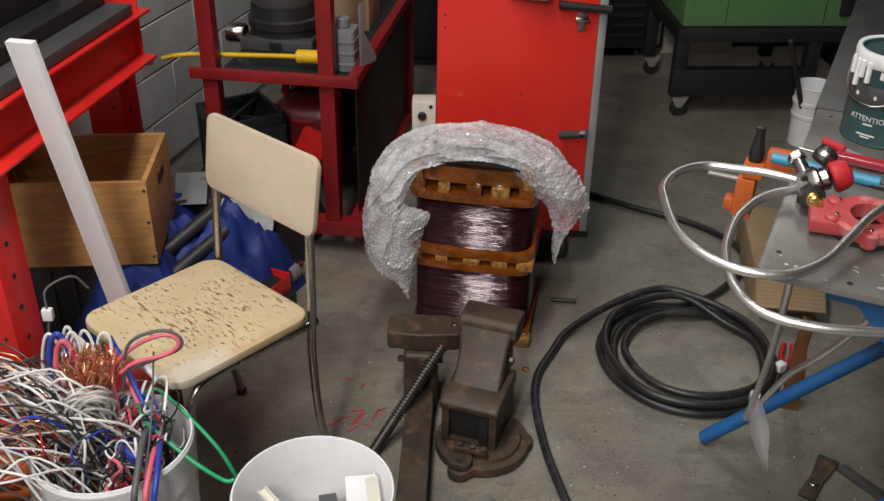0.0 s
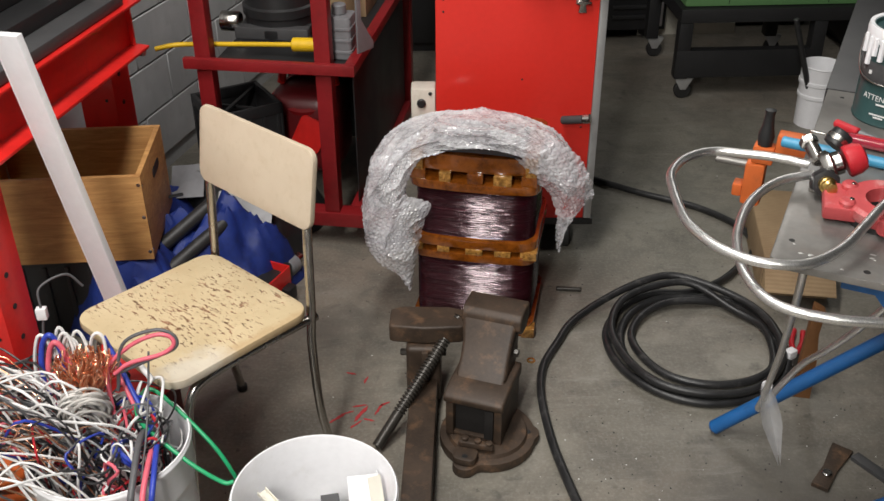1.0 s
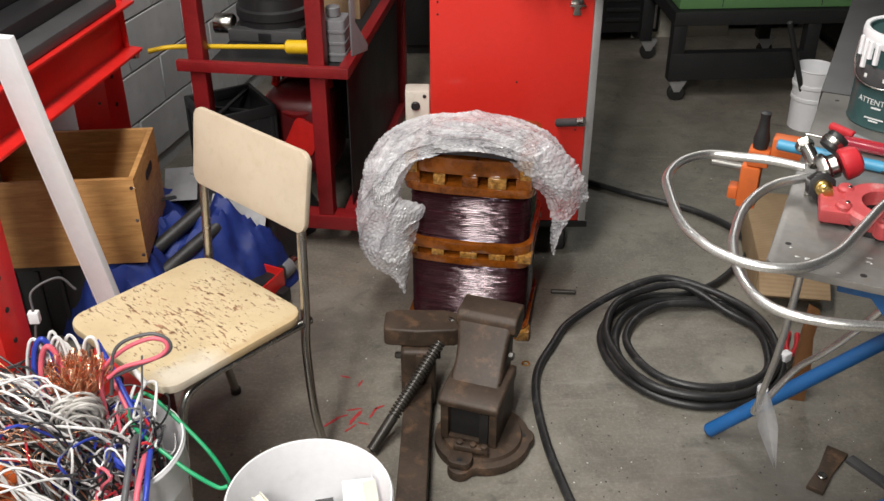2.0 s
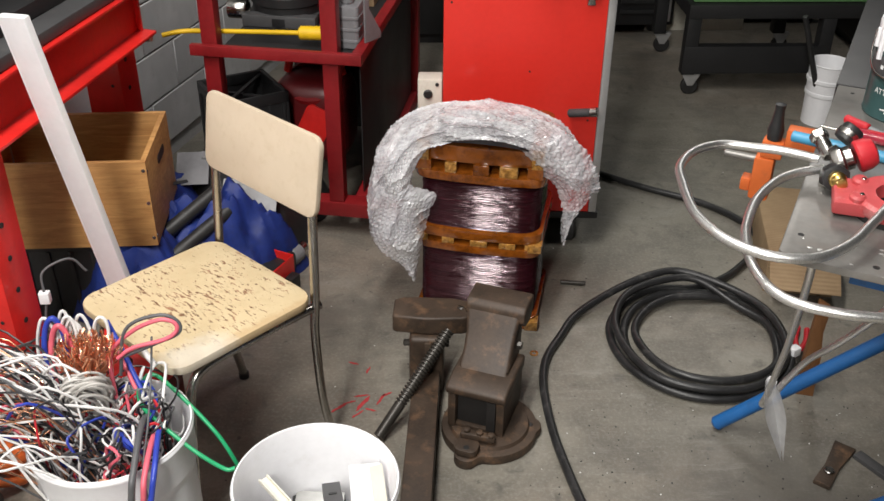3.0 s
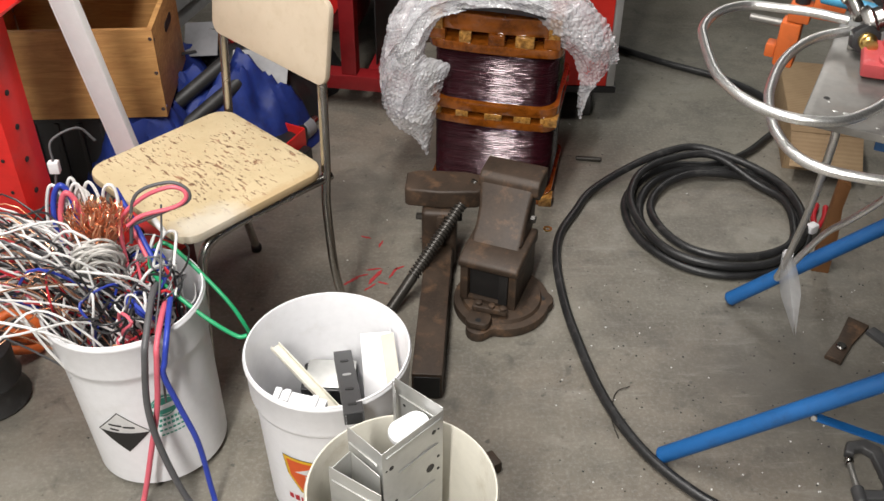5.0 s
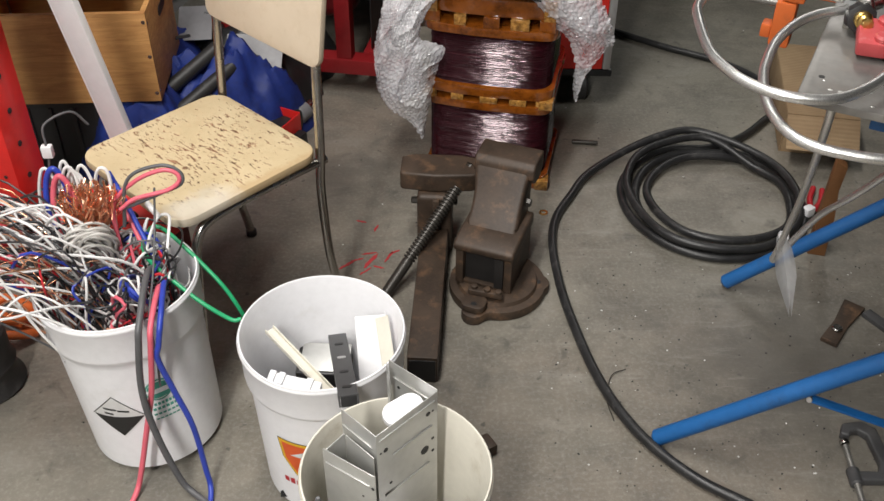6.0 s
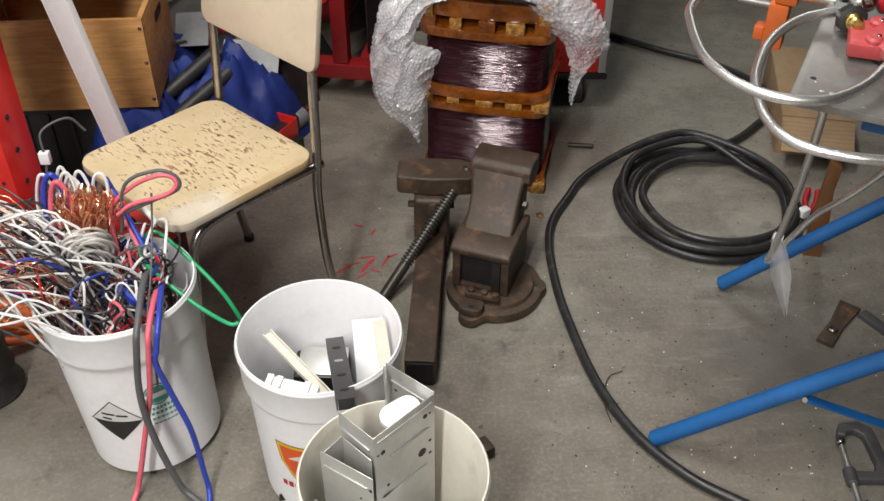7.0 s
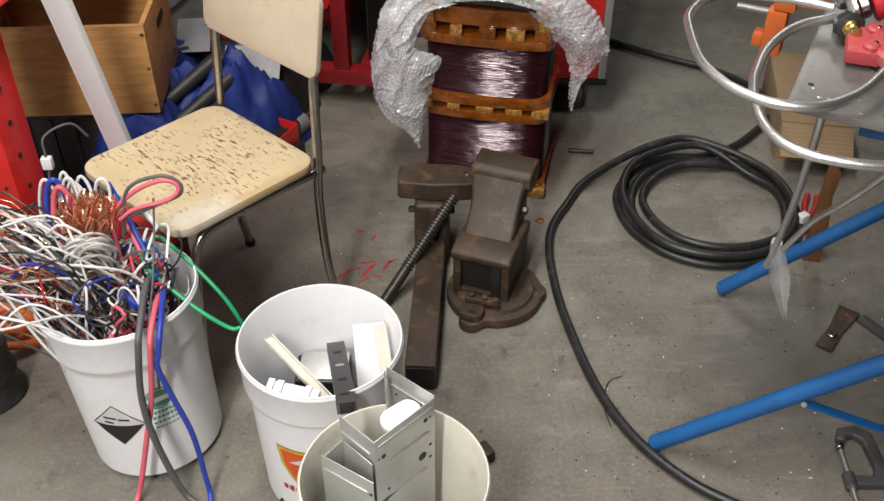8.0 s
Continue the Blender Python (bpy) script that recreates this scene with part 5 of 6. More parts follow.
for q in ([(-0.032, 0.012), (0.004, 0.034), (0.002, 0.012)], [(0.004, 0.03), (0.034, 0.03), (0.034, 0.014), (0.004, 0.014)], [(-0.012, 0.008), (0.03, 0.006), (0.02, -0.014), (-0.008, -0.012)], [(-0.01, -0.018), (0.012, -0.018), (0.006, -0.034), (-0.006, -0.034)]):
    decal(q, -104, 0.155, bucket_mid, "print_white", "", 1.0, 0.0013, 6)
for i in range(8):
    s0 = -0.055 + 0.0138 * i
    decal([(s0, 0), (s0 + 0.010, 0), (s0 + 0.010, 0.014 + 0.003 * (i % 2)), (s0, 0.014)], -104, 0.078, bucket_mid, "ink_red", "", 1.0, 0.0006, 3)

BX, BY, RIM = -0.524, 1.752, 0.386


def wire_line(rnd, spill, loop=False):
    a = rnd.uniform(0, 2 * math.pi)
    r = rnd.uniform(0.02, 0.115)
    x, y = BX + r * math.cos(a), BY + r * math.sin(a)
    pts = [(x, y, rnd.uniform(0.18, 0.30))]
    if loop:
        cx, cy, cz = BX + rnd.uniform(-0.1, 0.09), BY + rnd.uniform(-0.09, 0.09), RIM + rnd.uniform(-0.06, 0.03)
        R, ph, tz = rnd.uniform(0.03, 0.075), rnd.uniform(0, 6.28), rnd.uniform(-0.6, 0.6)
        pts = []
        for k in range(int(rnd.uniform(7, 14))):
            b = ph + k * 0.75
            pts.append((cx + R * math.cos(b), cy + R * math.sin(b), cz + R * tz * math.sin(b + 1) + 0.004 * k * rnd.random()))
        return [(BX + max(-0.30, min(0.115, p[0] - BX)), p[1], max(0.25, p[2])) for p in pts]
    ang = radians(rnd.uniform(150, 205)) if spill else rnd.uniform(0, 6.28)
    reach = rnd.uniform(0.2, 0.5) if spill else rnd.uniform(0.0, 0.1)
    top = RIM + (rnd.uniform(0.0, 0.13) if spill else rnd.uniform(-0.05, 0.06))
    pts.append((x + 0.25 * reach * math.cos(ang) + rnd.uniform(-0.02, 0.02), y + 0.25 * reach * math.sin(ang) + rnd.uniform(-0.03, 0.03), RIM + rnd.uniform(-0.04, 0.05)))
    pts.append((x + 0.6 * reach * math.cos(ang) + rnd.uniform(-0.03, 0.03), y + 0.6 * reach * math.sin(ang) + rnd.uniform(-0.04, 0.04), top + 0.02))
    pts.append((x + reach * math.cos(ang), y + reach * math.sin(ang) + rnd.uniform(-0.05, 0.05), top + rnd.uniform(-0.08, 0.04)))
    if not spill:
        pts.append((x + rnd.uniform(-0.06, 0.06), y + rnd.uniform(-0.06, 0.06), RIM - rnd.uniform(0.05, 0.1)))
        pts = [(BX + max(-0.125, min(0.11, p[0] - BX)), BY + max(-0.11, min(0.11, p[1] - BY)), p[2]) for p in pts]
    return pts


for col, word, count, spills, loops, r in (("wire_white", "white", 92, 68, 8, 0.0024), ("wire_black", "black", 62, 44, 8, 0.0022), ("wire_grey", "grey", 26, 18, 3, 0.0022), ("wire_red", "dark red", 16, 7, 3, 0.0024), ("wire_blue", "blue", 5, 3, 1, 0.0028), ("copper", "bare copper", 34, 31, 1, 0.0015), ("pink", "pink", 5, 2, 1, 0.0028)):
    rnd = random.Random(sum(ord(c) for c in col))
    bm = bmesh.new()
    for k in range(count):
        tube(wire_line(rnd, k < spills, k >= count - loops), r * rnd.uniform(0.75, 1.2), 6, 5, bm)
    solid("wire_tangle", bm, col, "tangle of " + word + " scrap wire spilling from the bucket", "wire", group="scrap wire", kind="stuff")
# strips that fill the bucket beneath the loose wires
solid("wire_fill", heap(24, 24, 0.2, 0.2, 0.05, 5.5, 0.05), "wire_black", "packed dark scrap wire filling the bucket", "wire", (BX, BY, 0.27), kind="stuff")
# standing copper bundle and coiled white hank
bm = bmesh.new()
rnd = random.Random(12)
for k in range(95):
    a, q = rnd.uniform(0, 6.28), rnd.random() ** 0.6
    dx, dy = math.cos(a) * q, math.sin(a) * q
    base = Vector((-0.572 + 0.016 * dx, 1.81 + 0.014 * dy, RIM + 0.045))
    tip = base + Vector((0.01 + 0.052 * dx, 0.01 + 0.04 * dy, 0.05 + 0.1 * (1 - 0.5 * q) * rnd.uniform(0.6, 1.0)))
    bend = [base.lerp(tip, f) + Vector((0.011 * rnd.uniform(-1, 1), 0.011 * rnd.uniform(-1, 1), 0.004 * rnd.uniform(-1, 1))) for f in (0.35, 0.65, 0.85)]
    tube([base - Vector((0.0, 0.0, 0.07)), base, *bend, tip], rnd.uniform(0.0013, 0.0026), 5, 3, bm, flat=rnd.choice((0.5, 1.0)))
solid("copper_bundle", bm, "copper", "frayed bundle of bare copper strands standing up", "wire", kind="stuff")
bm = bmesh.new()
for k in range(30):
    cx, cy, cz = -0.557 + rnd.uniform(-0.02, 0.02), 1.772 + rnd.uniform(-0.022, 0.022), RIM + 0.066 + rnd.uniform(-0.014, 0.014)
    R, lean = rnd.uniform(0.024, 0.04), rnd.uniform(-0.35, 0.35)
    tube([(cx + R * math.cos(b) * 0.8 + lean * R * math.sin(b), cy - 0.45 * R * math.sin(b) + 0.25 * R * math.cos(b), cz + R * math.sin(b) * 1.1) for b in [2 * math.pi * i / 9 for i in range(10)]], 0.0027, 6, 4, bm)
solid("white_hank", bm, "wire_pale", "coiled hank of pale grey-white wire", "wire", kind="stuff")
bm = bmesh.new()
for k in range(7):
    h = 0.085 + 0.05 * rnd.random()
    x0, y0, lean, wide = -0.635 + 0.01 * k + rnd.uniform(-0.006, 0.006), rnd.uniform(-0.02, 0.012), rnd.uniform(-0.02, 0.02), rnd.uniform(0.014, 0.03)
    tube([(x0 + 0.02, 1.84 + y0, RIM), (x0 - 0.012 + lean, 1.87 + y0, RIM + h * 0.8), (x0 + lean, 1.88 + y0, RIM + h + 0.065), (x0 + wide + lean, 1.88 + y0, RIM + h + 0.06), (x0 + wide + 0.015, 1.85 + y0, RIM + 0.05)], 0.0033, 6, 6, bm)
solid("white_loops", bm, "wire_white", "upright loops of white insulated wire", "wire", kind="stuff")

loose = (
    ("green_wire", "wire_green", 0.0042, "green insulated wire looped out of the bucket", [(-0.46, 1.76, 0.33), (-0.475, 1.80, 0.40), (-0.478, 1.85, 0.425), (-0.455, 1.86, 0.425), (-0.40, 1.82, 0.40), (-0.335, 1.775, 0.35), (-0.30, 1.755, 0.29), (-0.275, 1.77, 0.18), (-0.26, 1.80, 0.02)]),
    ("green_wire", "wire_green", 0.0042, "green insulated wire bent over the bucket rim", [(-0.478, 1.85, 0.425), (-0.482, 1.82, 0.425), (-0.465, 1.775, 0.42), (-0.42, 1.735, 0.405), (-0.36, 1.70, 0.375), (-0.308, 1.685, 0.345), (-0.288, 1.685, 0.345)]),
    ("pink_cable", "pink", 0.0055, "pink insulated cable hanging down the bucket", [(-0.455, 1.80, 0.33), (-0.432, 1.70, 0.41), (-0.427, 1.606, 0.408), (-0.43, 1.586, 0.37), (-0.447, 1.583, 0.264), (-0.475, 1.58, 0.157), (-0.50, 1.57, 0.06), (-0.515, 1.55, 0.012), (-0.53, 1.45, 0.007), (-0.5, 1.3, 0.007)]),
    ("grey_cable", "wire_grey", 0.0065, "dark grey cable hanging down the bucket", [(-0.46, 1.82, 0.36), (-0.452, 1.72, 0.43), (-0.444, 1.606, 0.42), (-0.447, 1.58, 0.385), (-0.459, 1.571, 0.28), (-0.454, 1.568, 0.172), (-0.429, 1.56, 0.05), (-0.40, 1.545, 0.012), (-0.31, 1.48, 0.008), (-0.2, 1.42, 0.008)]),
    ("blue_cable", "wire_blue", 0.0055, "blue insulated cable hanging down the bucket", [(-0.44, 1.81, 0.35), (-0.425, 1.72, 0.41), (-0.413, 1.62, 0.408), (-0.418, 1.594, 0.37), (-0.423, 1.588, 0.34), (-0.407, 1.585, 0.263), (-0.386, 1.58, 0.17), (-0.377, 1.57, 0.06), (-0.37, 1.55, 0.012), (-0.36, 1.45, 0.007), (-0.3, 1.35, 0.007)]),
    ("thin_grey_wire", "wire_grey", 0.0022, "thin grey wire hanging over the rim", [(-0.452, 1.86, 0.52), (-0.448, 1.80, 0.47), (-0.442, 1.72, 0.43), (-0.436, 1.632, 0.40), (-0.432, 1.61, 0.33), (-0.435, 1.60, 0.26)]),
    ("pink_loop", "pink", 0.0042, "pink wire pair bent into a loop over the seat", [(-0.52, 1.80, 0.42), (-0.525, 1.83, 0.50), (-0.48, 1.835, 0.55), (-0.43, 1.84, 0.572), (-0.402, 1.84, 0.568), (-0.396, 1.835, 0.552), (-0.42, 1.83, 0.535), (-0.48, 1.825, 0.52), (-0.51, 1.82, 0.5)]),
    ("dark_loop", "wire_grey", 0.0035, "dark wire bent along the pink loop", [(-0.51, 1.82, 0.46), (-0.49, 1.835, 0.555), (-0.43, 1.845, 0.58), (-0.395, 1.843, 0.568), (-0.394, 1.836, 0.545), (-0.44, 1.83, 0.525), (-0.50, 1.825, 0.5)]),
    ("blue_lead", "wire_blue", 0.005, "dark blue lead with a white tip", [(-0.545, 1.90, 0.53), (-0.52, 1.875, 0.49), (-0.49, 1.835, 0.45), (-0.462, 1.80, 0.405), (-0.45, 1.78, 0.36)]),
    ("pink_lead", "pink", 0.005, "pink lead beside the blue one", [(-0.525, 1.875, 0.48), (-0.497, 1.835, 0.44), (-0.47, 1.80, 0.395), (-0.46, 1.78, 0.35)]),
    ("white_wire", "wire_white", 0.003, "white wire arched over the rim", [(-0.47, 1.70, 0.36), (-0.43, 1.73, 0.41), (-0.425, 1.80, 0.455), (-0.43, 1.84, 0.47), (-0.455, 1.84, 0.46), (-0.47, 1.79, 0.42), (-0.465, 1.74, 0.36)]),
    ("blue_upright", "wire_blue", 0.0055, "blue lead bent upright beside the copper", [(-0.60, 1.80, 0.36), (-0.648, 1.84, 0.47), (-0.65, 1.86, 0.53), (-0.632, 1.865, 0.562), (-0.615, 1.86, 0.53), (-0.6, 1.83, 0.44)]),
    ("pink_upright", "pink", 0.0055, "pink lead bent upright beside the copper", [(-0.59, 1.79, 0.36), (-0.635, 1.83, 0.46), (-0.636, 1.85, 0.52), (-0.62, 1.855, 0.552), (-0.602, 1.85, 0.52), (-0.585, 1.82, 0.43)]),
    ("white_tube", "wire_white", 0.006, "white capacitor tube with a lead", [(-0.475, 1.87, 0.478), (-0.45, 1.845, 0.462)]),
)
for nm, col, r, lab, pts in loose:
    solid(nm, tube(pts, r, 10, 8), col, lab, "wire")
bm = bmesh.new()
for dx, col in ((0.0, 0), (0.012, 1)):
    tube([(-0.475 + dx, 1.78, 0.34), (-0.50 + dx, 1.74, 0.405), (-0.495 + dx, 1.69, 0.425), (-0.47 + dx, 1.675, 0.41), (-0.46 + dx, 1.70, 0.37)], 0.004, 8, 6, bm)
solid("blue_loop", bm, "wire_blue", "blue wire pair looped at the rim", "wire")

# middle bucket
MX, MY = -0.135, 1.633


solid("bucket_fill", heap(20, 20, 0.2, 0.2, 0.05, 2.2, 0.04), "black_paint", "dark scrap in the bottom of the bucket", "scrap metal", (MX, MY, 0.012), kind="stuff")
hb = thing("steel_strip", "dark steel hole strip standing in the bucket", "bracket", (-0.078, 1.461, 0.379), 9, tilt=(-20.5, 0))
part("web", box(-0.017, 0.017, 0.0, 0.26, -0.003, 0.0, 0.001), "dark_grey", hb)
part("flange", box(-0.017, -0.014, 0.0, 0.26, -0.022, -0.003, 0.001), "dark_grey", hb)
part("flange", box(0.014, 0.017, 0.0, 0.26, -0.022, -0.003, 0.001), "dark_grey", hb)
part("end_web", box(-0.0135, 0.0135, 0.0, 0.002, -0.022, -0.0035, 0.0005), "black_paint", hb)
for k in range(4):
    part("slot", prism(rounded(0.016, 0.008, 0.004), 0, 0.0012, 0, m=pose(0, 0.03 + 0.06 * k, 0)), "alu" if k == 2 else "ink", hb)
rc = thing("plastic_channel", "cream plastic channel strip standing in the bucket", "strip", (-0.243, 1.70, 0.302), -47, tilt=(0, 12))
part("back", box(0, 0.19, -0.008, 0.008, -0.002, 0.0, 0.0008), "old_white", rc)
part("wall", box(0, 0.19, -0.01, -0.008, -0.002, 0.008, 0.0008), "old_white", rc)
part("wall", box(0, 0.19, 0.008, 0.01, -0.002, 0.008, 0.0008), "old_white", rc)
wb = thing("white_box_lid", "white folded metal cover standing against the bucket wall", "cover", (-0.043, 1.612, 0.232), 6, tilt=(-33, 0))
part("face", box(-0.028, 0.028, 0, 0.002, 0, 0.138, 0.0008), "white_paint", wb)
part("side", box(0.028, 0.03, 0, 0.03, 0, 0.138, 0.0008), "white_paint", wb)
part("stripe", box(0.0302, 0.0308, 0.008, 0.016, 0.04, 0.12, 0.0002), "ink_red", wb)
wb2 = thing("white_channel", "cream plastic trunking offcut in the bucket", "strip", (-0.012, 1.612, 0.235), 25, tilt=(-30, 6))
part("face", box(-0.012, 0.012, 0, 0.002, 0, 0.135, 0.0008), "old_white", wb2)
part("side", box(0.012, 0.014, 0, 0.018, 0, 0.135, 0.0008), "old_white", wb2)
bb = thing("black_case", "black case with a grey lid deep in the bucket", "case", (-0.148, 1.735, 0.10), -4, tilt=(8, 0))
part("body", box(-0.052, 0.052, -0.035, 0.04, 0, 0.10, 0.004), "black", bb)
part("lid", box(-0.044, 0.052, -0.03, 0.038, 0.1, 0.104, 0.001), "tin", bb)
solid("white_roll", lathe([(0.012, 0), (0.036, 0), (0.038, 0.003), (0.038, 0.045), (0.036, 0.048), (0.012, 0.048)], 28, close=True), "white", "white plastic reel in the bucket", "reel", (MX + 0.03, MY - 0.03, 0.12), tilt=(25, 10))
solid("yellow_wire", tube([(MX + 0.06, MY - 0.08, 0.2), (MX + 0.075, MY - 0.09, 0.235), (MX + 0.085, MY - 0.075, 0.245), (MX + 0.08, MY - 0.06, 0.22)], 0.003, 8, 6), "yellow", "short yellow wire in the bucket", "wire")
tb = thing("terminal_block", "white terminal block with clips near the bucket rim", "terminal block", (-0.183, 1.55, 0.302), -14, tilt=(8, 4))
part("body", box(-0.045, 0.05, -0.012, 0.012, 0, 0.02, 0.003), "white", tb)
for k in (0, 1, 4):
    part("clip", box(-0.045 + 0.017 * k, -0.033 + 0.017 * k, -0.013, 0.012, 0.02, 0.025, 0.0015), "white", tb)

# near bucket
NX, NY = 0.002, 1.318


def panel(b, name, p, q, z0, z1, holes=(), ribs=()):
    """A thin upright sheet between two points of the plan, with punched holes and pressed ribs."""
    p, q = Vector((*p, 0)), Vector((*q, 0))
    L3 = (q - p).length
    m = Matrix.Translation(p) @ Matrix.Rotation(math.atan2(q.y - p.y, q.x - p.x), 4, "Z")
    face = part(name, box(0, L3, 0, 0.0014, z0, z1, 0.0004, m=m), "tin", b)
    for x, z, r in holes:
        part("hole", cyl(r, 0, 0.0006, 16, 0.0001, m=m @ pose(x * L3, -0.0001, z1 - z, 90, 0, 0)), "ink", face)
    for a, e, z in ribs:
        part("rib", box(a * L3, e * L3, -0.003, -0.0002, z1 - z - 0.004, z1 - z, 0.0012, m=m), "tin", face)


br = thing("tall_bracket", "tall galvanised sheet box with punched holes", "bracket", group="sheet metal brackets")
panel(br, "left_face", (-0.080, 1.356), (-0.0265, 1.301), 0.16, 0.462, ((0.3, 0.10, 0.002), (0.6, 0.16, 0.002)), ((0.05, 0.9, 0.03),))
panel(br, "front_face", (-0.0255, 1.300), (0.0675, 1.388), 0.16, 0.462, ((0.78, 0.115, 0.0085), (0.92, 0.10, 0.003), (0.92, 0.13, 0.003), (0.84, 0.035, 0.0045), (0.14, 0.045, 0.0045), (0.92, 0.035, 0.002), (0.06, 0.045, 0.002), (0.2, 0.13, 0.003)), ((0.05, 0.95, 0.012), (0.25, 0.9, 0.065), (0.1, 0.85, 0.15)))
panel(br, "back_face", (-0.009, 1.458), (0.067, 1.392), 0.16, 0.462, ((0.2, 0.05, 0.003), (0.35, 0.12, 0.003)), ((0.1, 0.9, 0.03),))
panel(br, "flange", (-0.013, 1.452), (-0.008, 1.428), 0.30, 0.462)
b2 = thing("short_bracket", "short grey sheet bracket against the bucket wall", "bracket", group="sheet metal brackets")
panel(b2, "front_face", (-0.105, 1.298), (-0.026, 1.243), 0.17, 0.44, ((0.45, 0.10, 0.002), (0.75, 0.06, 0.002), (0.5, 0.15, 0.002), (0.95, 0.03, 0.003)), ((0.05, 0.9, 0.025),))
panel(b2, "side_face", (-0.105, 1.2985), (-0.075, 1.335), 0.17, 0.43)
panel(b2, "return_face", (-0.074, 1.336), (-0.03, 1.29), 0.17, 0.425)
cap = thing("oval_cover", "white oval cover plate between the brackets", "cover", (0.014, 1.385, 0.418), 32, tilt=(10, -6))
part("plate", prism(rounded(0.07, 0.044, 0.0215, 8), 0, 0.014, 0.004), "white_paint", cap)
for x in (-0.02, 0.0, 0.022):
    part("hole", cyl(0.0018, 0.0135, 0.0146, 10, 0.0002, m=pose(x, -0.014, 0)), "ink", cap)
solid("white_dish", lathe([(0, 0), (0.055, 0), (0.068, 0.012), (0.07, 0.013), (0.066, 0.014), (0.053, 0.004), (0, 0.004)], 36), "white_paint", "round white dish low in the bucket", "dish", (NX + 0.055, NY - 0.07, 0.20), tilt=(-10, 4))
solid("white_clip", box(-0.005, 0.005, -0.004, 0.004, 0, 0.05, 0.0015), "white", "small white plastic clip standing in the bucket", "clip", (NX + 0.085, NY - 0.045, 0.275), 20, tilt=(10, 20))
solid("grey_tube", tube([(NX - 0.11, NY - 0.06, 0.18), (NX - 0.125, NY - 0.04, 0.28), (NX - 0.122, NY - 0.03, 0.335), (NX - 0.115, NY - 0.03, 0.30)], 0.003, 8, 6), "grey", "bent grey wire against the bucket wall", "wire")
solid("plate_fill", heap(20, 20, 0.2, 0.2, 0.07, 7.7, 0.06), "tin", "bent tin scrap in the bottom of the bucket", "scrap metal", (NX, NY, 0.012), kind="stuff")
solid("plug", box(-0.014, 0.014, -0.02, 0.02, 0, 0.03, 0.006), "iron", "small brown block on the floor behind the bucket", "block", (0.176, 1.65, 0), 30)


# ---- things on and under the table ----
def on_table(x, y, z=TOP):
    return tuple(TABLE @ Vector((x, y, z)))


def hose(name, pts, label, r=0.0072):
    return solid(name, tube(pts, r, 16, 12), "braid", label, "hose", group="braided hoses")


hose("braided_hose", [(0.684, 1.71, 0.958), (0.637, 1.739, 0.958), (0.595, 1.758, 0.956), (0.546, 1.772, 0.955), (0.496, 1.748, 0.955), (0.461, 1.698, 0.955), (0.45, 1.645, 0.955), (0.444, 1.554, 0.955), (0.457, 1.495, 0.955), (0.478, 1.459, 0.955), (0.51, 1.432, 0.955), (0.55, 1.421, 0.955), (0.587, 1.426, 0.956), (0.635, 1.453, 0.96), (0.682, 1.497, 0.968), (0.747, 1.557, 0.978), (0.84, 1.62, 0.97), (0.93, 1.66, 0.945)], "silver braided steel hose looping off the table")
hose("braided_hose", [(0.684, 1.687, 0.952), (0.637, 1.684, 0.945), (0.6, 1.666, 0.938), (0.561, 1.623, 0.933), (0.531, 1.567, 0.93), (0.516, 1.526, 0.925), (0.509, 1.475, 0.918), (0.514, 1.434, 0.912), (0.527, 1.401, 0.91), (0.547, 1.38, 0.91), (0.573, 1.366, 0.91), (0.61, 1.353, 0.91), (0.661, 1.345, 0.91), (0.78, 1.33, 0.91), (0.95, 1.30, 0.91)], "second silver braided hose bowed past the table edge")
hose("braided_hose", [(0.66, 1.6, 0.90), (0.628, 1.54, 0.895), (0.625, 1.53, 0.86), (0.648, 1.58, 0.76), (0.68, 1.655, 0.63), (0.705, 1.72, 0.53), (0.722, 1.775, 0.42), (0.727, 1.796, 0.382), (0.733, 1.794, 0.385), (0.754, 1.779, 0.45), (0.774, 1.754, 0.52), (0.788, 1.713, 0.58), (0.806, 1.686, 0.63), (0.822, 1.655, 0.69), (0.85, 1.62, 0.78), (0.88, 1.60, 0.86)], "silver braided hose hanging below the table with a tag", 0.0062)
tag = thing("hose_tag", "clear curled plastic tag hanging on the hose", "tag", (0.73, 1.79, 0.0))
bm = bmesh.new()
rows = []
for i in range(15):
    f = i / 14
    w0 = 0.02 * (1 - 0.9 * max(0.0, f - 0.4) / 0.6) * (0.75 + 0.25 * math.sin(min(1.0, f * 3) * math.pi / 2))
    rows.append([bm.verts.new((-0.012 + 0.055 * f + w0 * g, -0.014 - 0.03 * g * g * (1 - 0.5 * f) - 0.012 * f, 0.455 - 0.18 * f + 0.012 * math.cos(2 * g))) for g in (-1, -0.6, -0.3, 0, 0.3, 0.6, 1)])
for a, b in zip(rows, rows[1:]):
    for k in range(6):
        bm.faces.new((a[k], a[k + 1], b[k + 1], b[k]))
bmesh.ops.solidify(bm, geom=list(bm.faces), thickness=0.0006)
part("film", bm, "film", tag)
part("tie", lathe([(0.008, -0.004), (0.01, -0.003), (0.01, 0.003), (0.008, 0.004)], 18, m=pose(0.004, 0.002, 0.44, 60, 20, 0), close=True), "white", tag)

# the loose tools on the plate are small, so they are drawn large and set at this size
SMALL = Matrix.Scale(0.86, 4)


def tool(name, label, category, at, turn, tilt=(0, 0)):
    ob = thing(name, label, category, at, turn, tilt=tilt)
    ob.matrix_world = ob.matrix_world @ SMALL
    return ob


